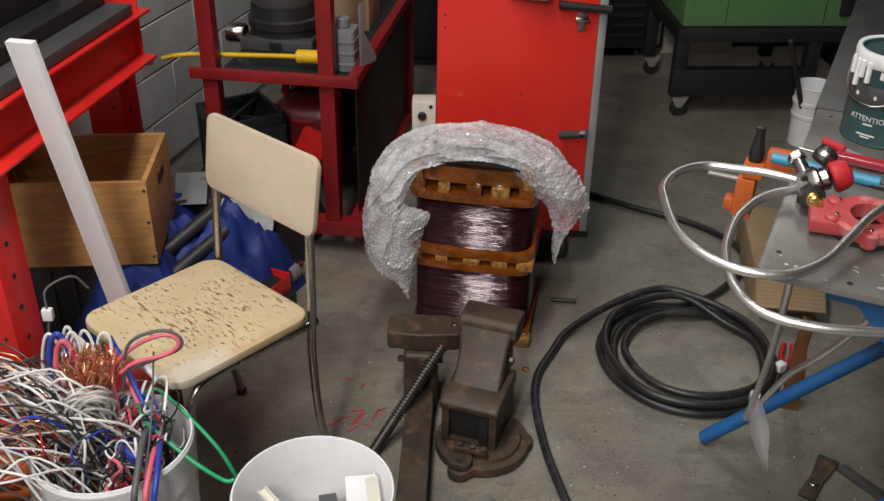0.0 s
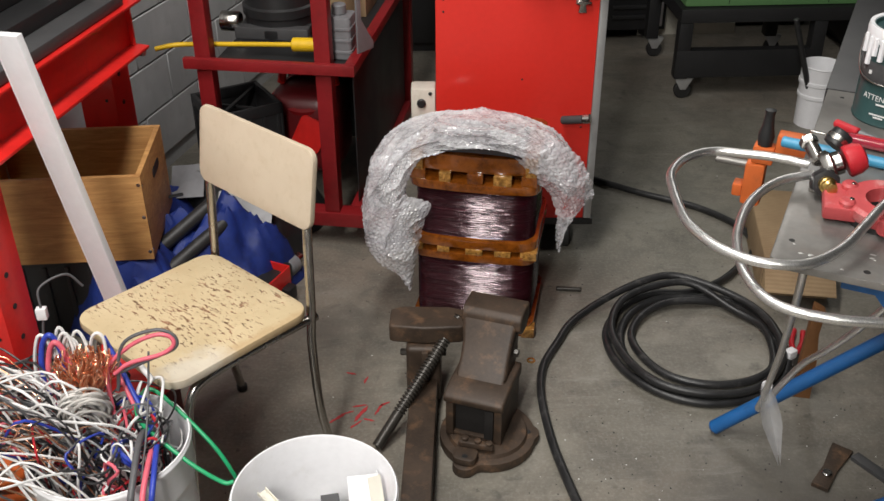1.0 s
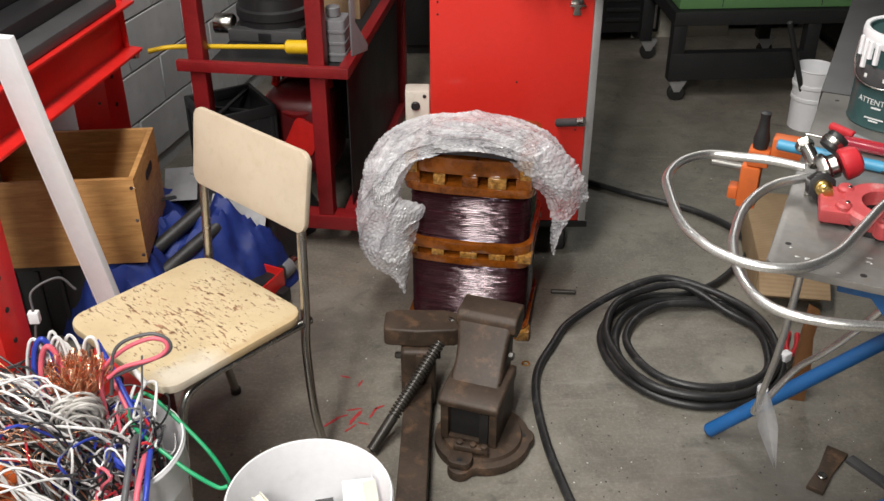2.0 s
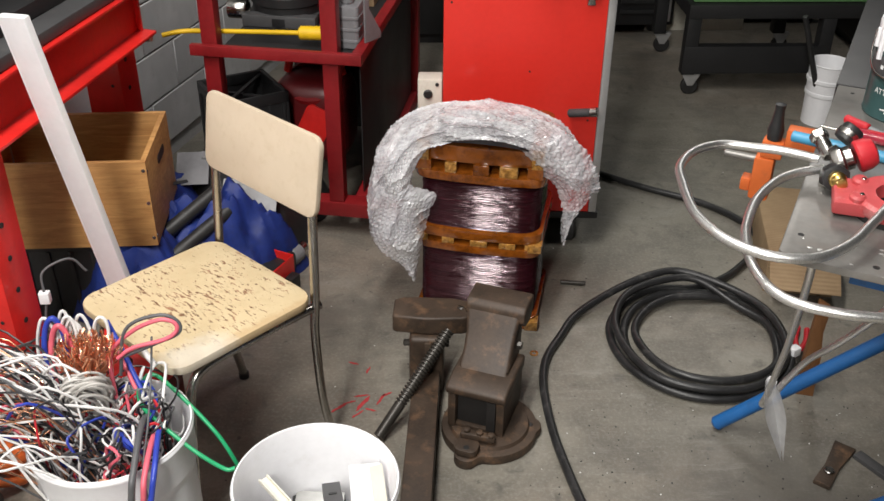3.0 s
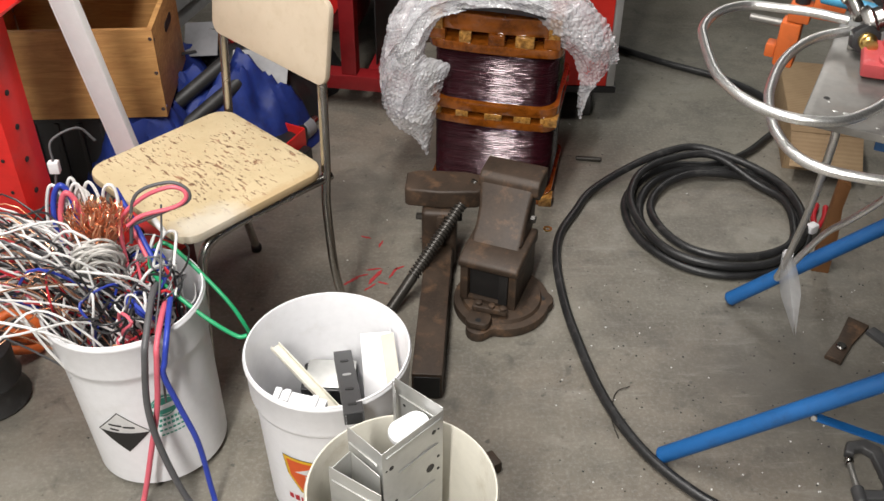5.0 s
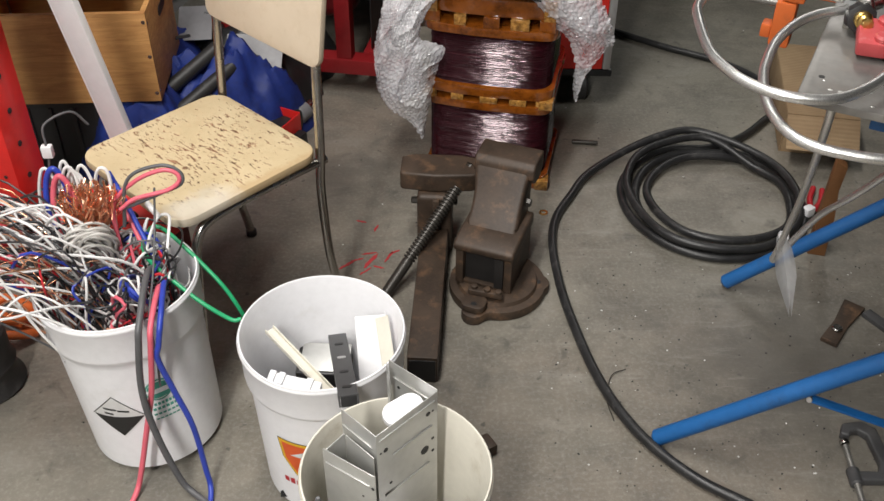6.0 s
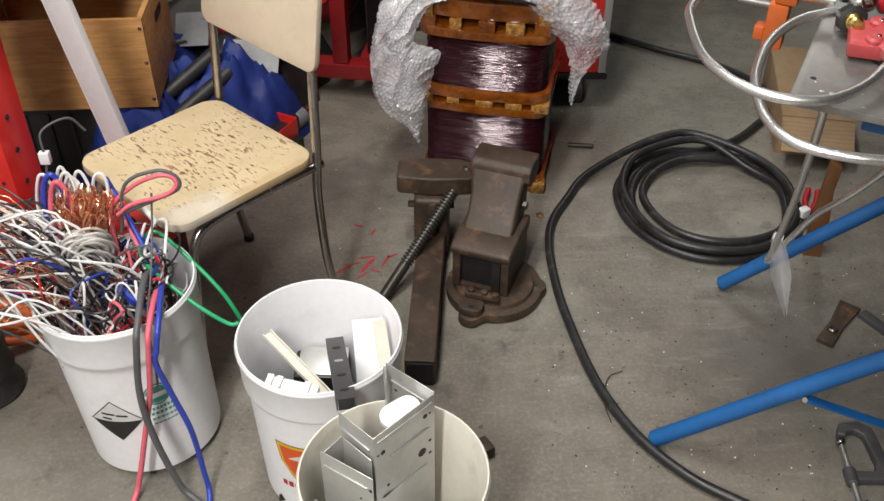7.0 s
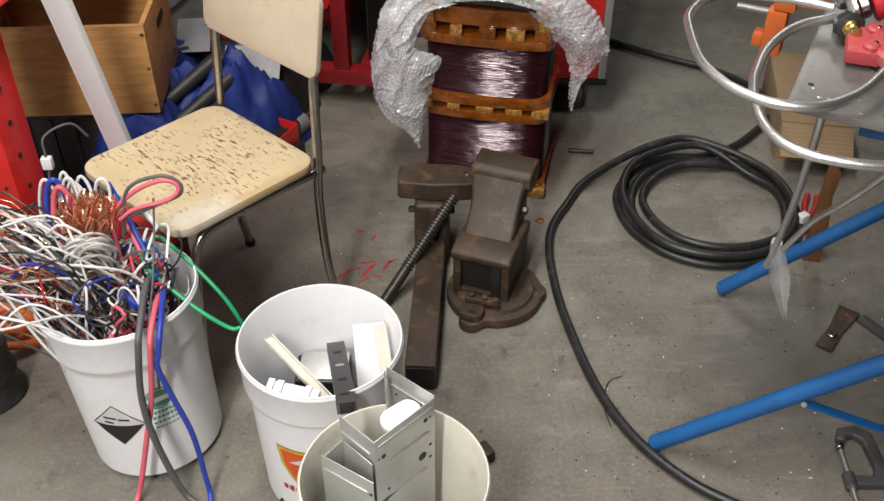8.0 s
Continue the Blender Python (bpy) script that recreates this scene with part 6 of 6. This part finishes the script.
rg = tool("gas_regulator", "chrome gas regulator with red knob and brass fitting", "regulator", (0.694, 1.684, TOP), -26)
part("body", lathe([(0, 0), (0.026, 0), (0.03, 0.006), (0.03, 0.016), (0.022, 0.022), (0.022, 0.034), (0.012, 0.04), (0, 0.04)], 28, m=pose(0, 0, 0.044, 0, 65, 20)), "chrome", rg)
part("knob", lathe([(0, 0), (0.027, 0), (0.03, 0.004), (0.029, 0.02), (0.024, 0.032), (0.014, 0.036), (0, 0.036)], 28, m=pose(0.037, 0.013, 0.058, 0, 65, 20)), "wire_red", rg, "red control knob")
part("inlet", cyl(0.013, 0, 0.055, 18, 0.003, m=pose(-0.006, 0.012, 0.05, 0, -70, -60)), "chrome", rg)
part("inlet_nut", cyl(0.017, 0, 0.018, 6, 0.003, m=pose(-0.028, 0.045, 0.066, 0, -70, -60)), "chrome", rg)
nut = part("nut", prism([(0.026 * math.cos(i * math.pi / 6) * (1 if i % 2 else 0.9), 0.026 * math.sin(i * math.pi / 6) * (1 if i % 2 else 0.9)) for i in range(12)], 0, 0.028, 0.003, m=pose(0.005, -0.02, 0.03, 75, 0, 18)), "black", rg, "black hand nut")
part("brass_tip", lathe([(0, 0), (0.014, 0), (0.015, 0.012), (0.0125, 0.014), (0.0125, 0.022), (0.009, 0.026), (0.009, 0.036), (0.0, 0.038)], 20, m=pose(0.012, -0.046, 0.038, 80, 0, 20)), "brass", nut)
part("gauge", lathe([(0, 0), (0.02, 0), (0.021, 0.004), (0.021, 0.026), (0.019, 0.03), (0, 0.029)], 24, m=pose(0.01, 0.05, 0.07, -30, 35, 0)), "black", rg)
part("gauge_band", lathe([(0.0212, 0.008), (0.0225, 0.009), (0.0225, 0.018), (0.0212, 0.019)], 24, m=pose(0.01, 0.05, 0.07, -30, 35, 0), close=True), "chrome", rg)
part("rest", box(-0.015, 0.02, -0.015, 0.015, 0.0, 0.03, 0.003), "chrome", rg)
pc = tool("pipe_cutter", "faded red cast-iron tool with a round opening", "tool", (0.752, 1.585, TOP), -20, tilt=(6, 0))
bm = lathe([(0.03, 0), (0.062, 0), (0.066, 0.006), (0.066, 0.02), (0.06, 0.026), (0.033, 0.026)], 32, close=True)
for a in (30, 150, 200, 270, 330):
    merge(bm, cyl(0.014, -0.002, 0.03, 14, 0.004, m=pose(0.066 * math.cos(radians(a)), 0.066 * math.sin(radians(a)), 0)))
bmesh.ops.transform(bm, matrix=pose(0, 0, 0.018), verts=bm.verts)
part("frame", bm, "pink_red", pc)
part("side_lug", box(-0.1, -0.04, -0.04, 0.045, 0.012, 0.038, 0.006), "pink_red", pc)
part("underside", lathe([(0.033, 0), (0.06, 0), (0.06, 0.018), (0.033, 0.018)], 28, close=True), "black", pc)
for a in (30, 150, 200, 270):
    part("rivet", cyl(0.004, 0.047, 0.05, 12, 0.001, m=pose(0.06 * math.cos(radians(a)), 0.06 * math.sin(radians(a)), 0)), "chrome", pc)
part("handle", bar((0.05, 0.02, 0.03), (0.2, 0.08, 0.034), 0.012), "pink_red", pc)
solid("blue_rod", bar((0.693, 1.846, 0.935), (0.845, 1.74, 0.935), 0.0095), "sky_blue", "light blue plastic rod lying across the table", "rod")
solid("steel_rod", bar((0.83, 1.745, 0.931), (1.05, 1.6, 0.931), 0.005), "rod", "thin steel rod lying on the table", "rod")
sd = thing("screwdriver", "screwdriver with clear red handle and brass collar", "screwdriver", (0.756, 1.882, 0.936), -35)
part("blade", bar((0, 0, 0), (0.028, 0, 0), 0.0024), "chrome", sd)
part("collar", bar((0.028, 0, 0), (0.06, 0, 0), 0.0052), "brass", sd)
part("handle", bar((0.06, 0, 0.001), (0.16, 0, 0.001), 0.0105, bevel=0.005), "clear_red", sd, "clear dark red handle")
part("handle_stripe", box(0.075, 0.15, -0.004, 0.004, 0.0105, 0.0118, 0.0005), "wire_red", sd)
mk = thing("marker", "red capped marker pen lying on the table", "pen", (0.817, 1.921, 0.933), -62)
part("cap", bar((0, 0, 0), (0.05, 0, 0), 0.0078), "wire_red", mk)
part("barrel", bar((0.051, 0, 0), (0.115, 0, 0), 0.0055), "grey", mk)


def paint_can():
    c = tool("paint_can", "teal paint tin with white drips and wire handle", "paint tin", (0.942, 1.962, TOP), -26)
    part("body", lathe([(0, 0), (0.083, 0), (0.085, 0.004), (0.0835, 0.008), (0.0835, 0.188), (0.086, 0.194), (0.083, 0.197), (0.074, 0.197), (0.072, 0.19), (0, 0.19)], 48), "teal", c)
    part("label_band", lathe([(0.0842, 0.088), (0.0846, 0.089), (0.0846, 0.13), (0.0842, 0.131)], 48, close=True), "dark_grey", c)
    part("lid", lathe([(0.073, 0.19), (0.078, 0.199), (0.086, 0.2), (0.088, 0.192), (0.087, 0.172), (0.0845, 0.168), (0.0843, 0.19)], 48, close=True), "white_paint", c, "white paint caked round the rim")
    for a, h in ((-150, 0.05), (-140, 0.028), (-128, 0.035), (-165, 0.03)):
        part("drip", tube([(0.086 * math.cos(radians(a)), 0.086 * math.sin(radians(a)), z) for z in (0.18, 0.172 - h * 0.5, 0.172 - h)], 0.006, 8, 4), "white_paint", c)
    part("wire_handle", tube([(0.09 * math.cos(radians(a)), 0.09 * math.sin(radians(a)), z) for a, z in ((-190, 0.165), (-175, 0.12), (-150, 0.098), (-120, 0.092), (-95, 0.1), (-60, 0.14))], 0.0022, 8, 8), "chrome", c)
    # the readable warning word, wrapped round the tin
    def words(text, size, z, mid):
        cu = bpy.data.curves.new("lettering", "FONT")
        cu.body, cu.size, cu.align_x, cu.extrude = text, size, "CENTER", 0.0002
        tmp = new("lettering", cu)
        bpy.context.view_layer.update()
        me = bpy.data.meshes.new_from_object(tmp.evaluated_get(bpy.context.evaluated_depsgraph_get()))
        bpy.data.objects.remove(tmp)
        me.materials.clear()
        me.materials.append(M["print_white"])
        for v in me.vertices:
            a = radians(mid) + v.co.x / 0.085
            r = 0.0842 + v.co.z
            v.co = (r * math.cos(a), r * math.sin(a), z + v.co.y)
        ob = new("lettering", me)
        ob.parent = c
        return ob

    words("ATTENTION", 0.0165, 0.055, -112)
    for z, w0, h0, mid in ((0.047, 0.02, 0.0035, -112), (0.024, 0.04, 0.003, -112), (0.019, 0.02, 0.003, -112), (0.105, 0.05, 0.008, -125), (0.15, 0.06, 0.016, -125)):
        b = part("print_bar", box(-w0 / 2, w0 / 2, 0, 0.001, 0, h0, 0), "print_white", c)
        me = b.data
        for v in me.vertices:
            a = radians(mid) + v.co.x / 0.085
            r = 0.0851 + v.co.y
            v.co = (r * math.cos(a), r * math.sin(a), z + v.co.z)


paint_can()
solid("black_mat", box(0, 0.7, 0, 1.0, 0, 0.006, 0.002), "black", "black rubber mat over the far bench", "mat", on_table(-0.004, 0.699, TOP - 0.006), -28)
bn = thing("far_bench", "dark bench behind the steel table", "bench", on_table(-0.004, 0.699, 0), -28)
part("top", box(0, 0.7, 0, 1.0, 0.87, TOP - 0.0065, 0.003), "black_paint", bn)
for x in (0.42, 0.64):
    for y in (0.1, 0.94):
        part("leg", box(x - 0.025, x + 0.025, y - 0.025, y + 0.025, 0, 0.869, 0.003), "black_paint", bn)
cl = thing("orange_clamp", "orange bar clamp with black handle on the table edge", "clamp", on_table(-0.075, 0.475, TOP - 0.86), -28)
part("jaw", box(-0.028, 0.008, -0.018, 0.018, 0.70, 0.785, 0.006), "orange", cl)
part("fixed_jaw", box(0.0185, 0.11, -0.016, 0.016, 0.80, 0.8475, 0.004), "orange", cl)
part("web", box(-0.02, 0.018, -0.016, 0.016, 0.786, 0.819, 0.004), "orange", cl)
part("back_lug", box(-0.046, -0.028, -0.01, 0.02, 0.71, 0.735, 0.004), "orange", cl)
part("grip", lathe([(0, 0), (0.013, 0), (0.015, 0.018), (0.011, 0.035), (0.0085, 0.058), (0.01, 0.068), (0, 0.07)], 20, m=pose(-0.002, 0.0, 0.8195)), "black", cl)
part("bar", bar((-0.085, 0.0, 0.775), (-0.005, 0.0, 0.775), 0.007), "steel", cl)
cx = thing("flat_carton", "opened brown corrugated cardboard carton on the floor", "cardboard", (1.105, 2.75, 0), -12)
part("lid", box(0.0, 0.2, 0.0, 0.44, 0.125, 0.13, 0.002), "card", cx)
part("side", box(0.0, 0.004, 0.0, 0.44, 0.0, 0.124, 0.001), "card", cx)
part("front", box(0.005, 0.2, 0.0, 0.004, 0.0, 0.124, 0.001), "card", cx)
part("back", box(0.005, 0.2, 0.436, 0.44, 0.0, 0.124, 0.001), "card", cx)
part("flap", box(0.0, 0.2, -0.11, -0.002, -0.002, 0.002, 0.0008, m=pose(0, 0, 0.127, 35, 0, 0)), "card", cx)
wd = thing("timber_offcut", "orange-brown timber offcut standing under the table", "timber", (1.045, 2.30, 0), -15)
part("piece", prism([(0, 0), (0.045, 0), (0.04, 0.12), (0.03, 0.2), (0.034, 0.27), (0.005, 0.285), (0.0, 0.12)], 0, 0.03, 0.004, m=pose(0, 0, 0, 90, 0, 0)), "wood", wd)
# added dark grey block that gives the shaded area under the table
gs = thing("blue_cabinet", "added dark grey block for the shade under the table", "cabinet", on_table(0.66, 0.3, 0), -28)
part("panel", box(0, 0.44, 0.0, 0.5, 0.02, 0.69, 0.004), "dark_grey", gs)
part("door_line", box(0.218, 0.222, -0.002, 0.0, 0.04, 0.67, 0.0005), "ink", gs)
rl = thing("red_plier", "red handled pliers lying by the cable coil", "pliers", (1.10, 2.43, 0.0), 65)
part("grip", tube([(0.0, 0, 0.012), (0.06, 0.014, 0.012), (0.12, 0.012, 0.012)], 0.008), "wire_red", rl)
part("grip", tube([(0.0, 0, 0.012), (0.06, -0.014, 0.012), (0.12, -0.012, 0.012)], 0.008), "wire_red", rl)
part("jaw", prism([(-0.06, -0.003), (0, -0.014), (0, 0.014), (-0.06, 0.003)], 0.004, 0.02, 0.003), "rod", rl)
pg = thing("white_plug", "white plug lying by the cable", "plug", (1.075, 2.41, 0.0), 30)
part("body", box(-0.012, 0.02, -0.012, 0.012, 0.0, 0.045, 0.006), "white", pg)
part("pin", bar((-0.03, 0, 0.03), (-0.012, 0, 0.03), 0.003), "chrome", pg)
fb = thing("flat_bar", "dark steel flat bar with a bolt on the floor", "bar", (1.03, 2.0, 0), 50)
part("bar", prism([(-0.075, -0.02), (0.0, -0.017), (0.09, -0.026), (0.09, 0.026), (0.0, 0.017), (-0.075, 0.02)], 0, 0.012, 0.003), "iron", fb)
part("bolt", cyl(0.012, 0.014, 0.022, 16, 0.002, m=pose(-0.028, 0, -0.002)), "chrome", fb)
solid("flat_bar", box(-0.1, 0.1, -0.014, 0.014, 0, 0.012, 0.002), "dark_grey", "short dark steel bar on the floor", "bar", (1.155, 1.955, 0), -60)
cc = thing("c_clamp", "black iron C-clamp lying on the floor", "clamp", (0.945, 1.61, 0), -6)
part("frame", prism([(-0.04, 0.05), (-0.03, 0.078), (0.012, 0.088), (0.038, 0.068), (0.048, -0.03), (0.036, -0.065), (-0.03, -0.07), (-0.032, -0.046), (0.014, -0.044), (0.022, -0.02), (0.014, 0.05), (0.0, 0.062), (-0.016, 0.058), (-0.022, 0.044)], 0.0, 0.02, 0.005, seg=3), "dark_grey", cc, "worn cast frame")
part("boss", cyl(0.013, -0.02, 0.02, 16, 0.003, m=pose(-0.036, -0.058, 0.012, 90, 0, 0)), "dark_grey", cc)
part("screw", tube([(-0.036, 0.022 - 0.17 * i / 80, 0.014) for i in range(81)], 0.006, 10, 0, ridge=lambda i: 1.1 if i % 2 else 0.9), "steel", cc)
part("swivel_pad", cyl(0.01, 0, 0.01, 16, 0.002, m=pose(-0.036, 0.034, 0.014, 90, 0, 0)), "chrome", cc)
part("bar", bar((-0.036, -0.145, 0.006), (-0.036, -0.145, 0.05), 0.004), "chrome", cc)
solid("thin_wire", tube([(0.45, 1.72, 0.004), (0.445, 1.78, 0.004), (0.465, 1.85, 0.004), (0.50, 1.87, 0.004)], 0.0012, 6, 8), "rod", "thin bent wire lying on the floor", "wire")
solid("washer", lathe([(0.006, 0), (0.012, 0), (0.012, 0.002), (0.006, 0.002)], 20, close=True), "brass", "small brass washer on the floor", "washer", (0.38, 2.46, 0))
# red paint marks on the floor
pm = thing("paint_mark", "dried red paint marks on the concrete", "paint mark", (-0.08, 2.27, 0.0), kind="structure")
rnd = random.Random(21)
for x, y, L3, w3, rz in ((-0.06, -0.02, 0.05, 0.008, 40), (-0.035, 0.0, 0.035, 0.005, 20), (0.0, -0.005, 0.07, 0.009, 60), (-0.005, 0.025, 0.04, 0.005, 10), (0.045, 0.01, 0.05, 0.006, 65), (0.06, 0.03, 0.03, 0.006, 30), (0.02, -0.03, 0.03, 0.005, -20), (-0.012, -0.045, 0.04, 0.006, 45), (0.01, 0.13, 0.03, 0.006, 70), (-0.03, 0.16, 0.03, 0.005, -20)):
    n3 = 9
    top_e = [(L3 * (i / n3 - 0.5), w3 * (0.2 + 0.5 * rnd.random()) * (1 - (2 * i / n3 - 1) ** 4)) for i in range(n3 + 1)]
    low_e = [(L3 * (i / n3 - 0.5), -w3 * (0.2 + 0.5 * rnd.random()) * (1 - (2 * i / n3 - 1) ** 4) - 0.0003) for i in range(n3, -1, -1)]
    part("stroke", prism(low_e[::-1] + top_e[::-1], 0.0, 0.0012, 0, m=pose(x, y, 0, 0, 0, rz)), "red_paint", pm)
# crumbs on the floor
for nm, col, lab, cnt, seed in (("floor_chips", "print_white", "pale crumbs of dust and swarf on the floor", 130, 5), ("floor_grit", "black", "dark grit and metal chips on the floor", 420, 6)):
    rnd = random.Random(seed)
    bm = bmesh.new()
    for k in range(cnt):
        if k % 3:
            x, y = rnd.uniform(0.3, 1.2), rnd.uniform(1.35, 2.3)
        else:
            x, y = rnd.uniform(-0.8, 1.3), rnd.uniform(1.3, 3.6)
        s = rnd.uniform(0.0006, 0.0017)
        box(x - s, x + s, y - s * rnd.uniform(0.4, 1.5), y + s, 0, s * 0.8, 0, bm, Matrix.Translation((x, y, 0)) @ pose(0, 0, 0, 0, 0, rnd.uniform(0, 180)) @ Matrix.Translation((-x, -y, 0)))
    solid(nm, bm, col, lab, "debris", kind="stuff")

# ---- far end ----
gm = thing("machine_cart", "green machine on a black steel cart with castors", "machine", (1.22, 4.25, 0))
part("green_body", box(0.02, 0.78, 0.03, 0.6, 0.40, 0.9, 0.01), "green", gm, "green enamelled machine housing")
part("door_line", box(0.2, 0.203, 0.0285, 0.03, 0.41, 0.9, 0.0005), "black_paint", gm)
part("door_line", box(0.62, 0.623, 0.0285, 0.03, 0.41, 0.9, 0.0005), "black_paint", gm)
part("latch", box(0.68, 0.74, 0.01, 0.03, 0.45, 0.6, 0.004), "black", gm)
part("top_rail", box(0.0, 0.8, 0.0, 0.6, 0.34, 0.398, 0.004), "black_paint", gm)
part("low_rail", box(0.0, 0.62, 0.0, 0.05, 0.10, 0.22, 0.004), "black_paint", gm)
for x in (0.03, 0.6):
    for y in (0.03, 0.55):
        part("post", box(x - 0.028, x + 0.028, y - 0.028, y + 0.028, 0.095, 0.339, 0.003), "black_paint", gm)
        c = part("castor", prism([(-0.04, 0.03), (0.04, 0.03), (0.012, -0.022), (-0.012, -0.022)], -0.016, 0.016, 0.002, m=pose(x + 0.02, y, 0.063, 90, 0, 0)), "alu", gm)
        part("wheel", cyl(0.037, -0.012, 0.012, 26, 0.004, m=pose(x + 0.02, y, 0.037, 90, 0, 0)), "rubber", c)
# added pale board: gives the bright lit floor seen through the cart's gap
pb = thing("pale_board", "added pale board in place of lit floor behind the cart", "board", (1.26, 5.1, 0), tilt=(-4, 0))
part("sheet", box(0, 0.5, 0, 0.012, 0, 0.5, 0.002), "old_white", pb)
part("batten", box(0.0, 0.5, 0.0125, 0.03, 0.38, 0.42, 0.002), "wood", pb)
bc = thing("black_cabinet", "black ribbed machine cabinet in the shadow", "cabinet", (0.75, 5.0, 0))
part("body", box(0.0, 0.62, 0.0, 0.7, 0.06, 1.3, 0.01), "black_paint", bc)
for k in range(9):
    part("louvre", box(0.35, 0.58, -0.012, 0.0, 0.12 + 0.05 * k, 0.14 + 0.05 * k, 0.003), "black", bc)
for x in (0.08, 0.54):
    part("castor", cyl(0.03, -0.012, 0.012, 22, 0.003, m=pose(x, 0.1, 0.03, 90, 0, 0)), "rubber", bc)
part("strap", box(0.585, 0.602, -0.004, 0.0, 0.08, 0.2, 0.001), "white", bc)
pa = thing("small_pail", "small white ribbed plastic pail with a dark stick", "pail", (1.735, 3.98, 0))
part("shell", lathe([(0.86 * r, 0.8 * z) for r, z in [(0, 0), (0.082, 0), (0.086, 0.15), (0.092, 0.155), (0.092, 0.17), (0.088, 0.175), (0.09, 0.22), (0.096, 0.225), (0.096, 0.24), (0.091, 0.245), (0.093, 0.31), (0.098, 0.315), (0.094, 0.32), (0.09, 0.31), (0.08, 0.01), (0, 0.01)]], 40), "white", pa)
part("stick", bar((0.0, -0.02, 0.02), (-0.17, -0.06, 0.46), 0.011), "black", pa)
# plain blocks in black, so the far end's gloom is in their colour
for nm, dims, lab in (("dark_locker", (-0.35, 0.55, 4.9, 5.4, 0, 1.4), "locker block beyond the rack, blackened for the dim far end"), ("dark_bench", (2.2, 3.4, 4.4, 5.2, 0, 0.9), "workbench block at the back, blackened for the dim far end"), ("dark_machine", (1.3, 2.2, 5.2, 6.0, 0, 1.2), "machine block beyond the cart, blackened for the dim far end")):
    x0, x1, y0, y1, z0, z1 = dims
    t3 = thing(nm, lab, "furniture", (x0, y0, 0))
    part("body", box(0, x1 - x0, 0, y1 - y0, 0.05, z1, 0.01), "black_paint", t3)
    part("plinth", box(0.03, x1 - x0 - 0.03, 0.03, y1 - y0, 0, 0.049, 0.003), "black", t3)
    part("door_line", box((x1 - x0) / 2 - 0.003, (x1 - x0) / 2 + 0.003, -0.002, 0.001, 0.07, z1 - 0.02, 0.0005), "dark_grey", t3)
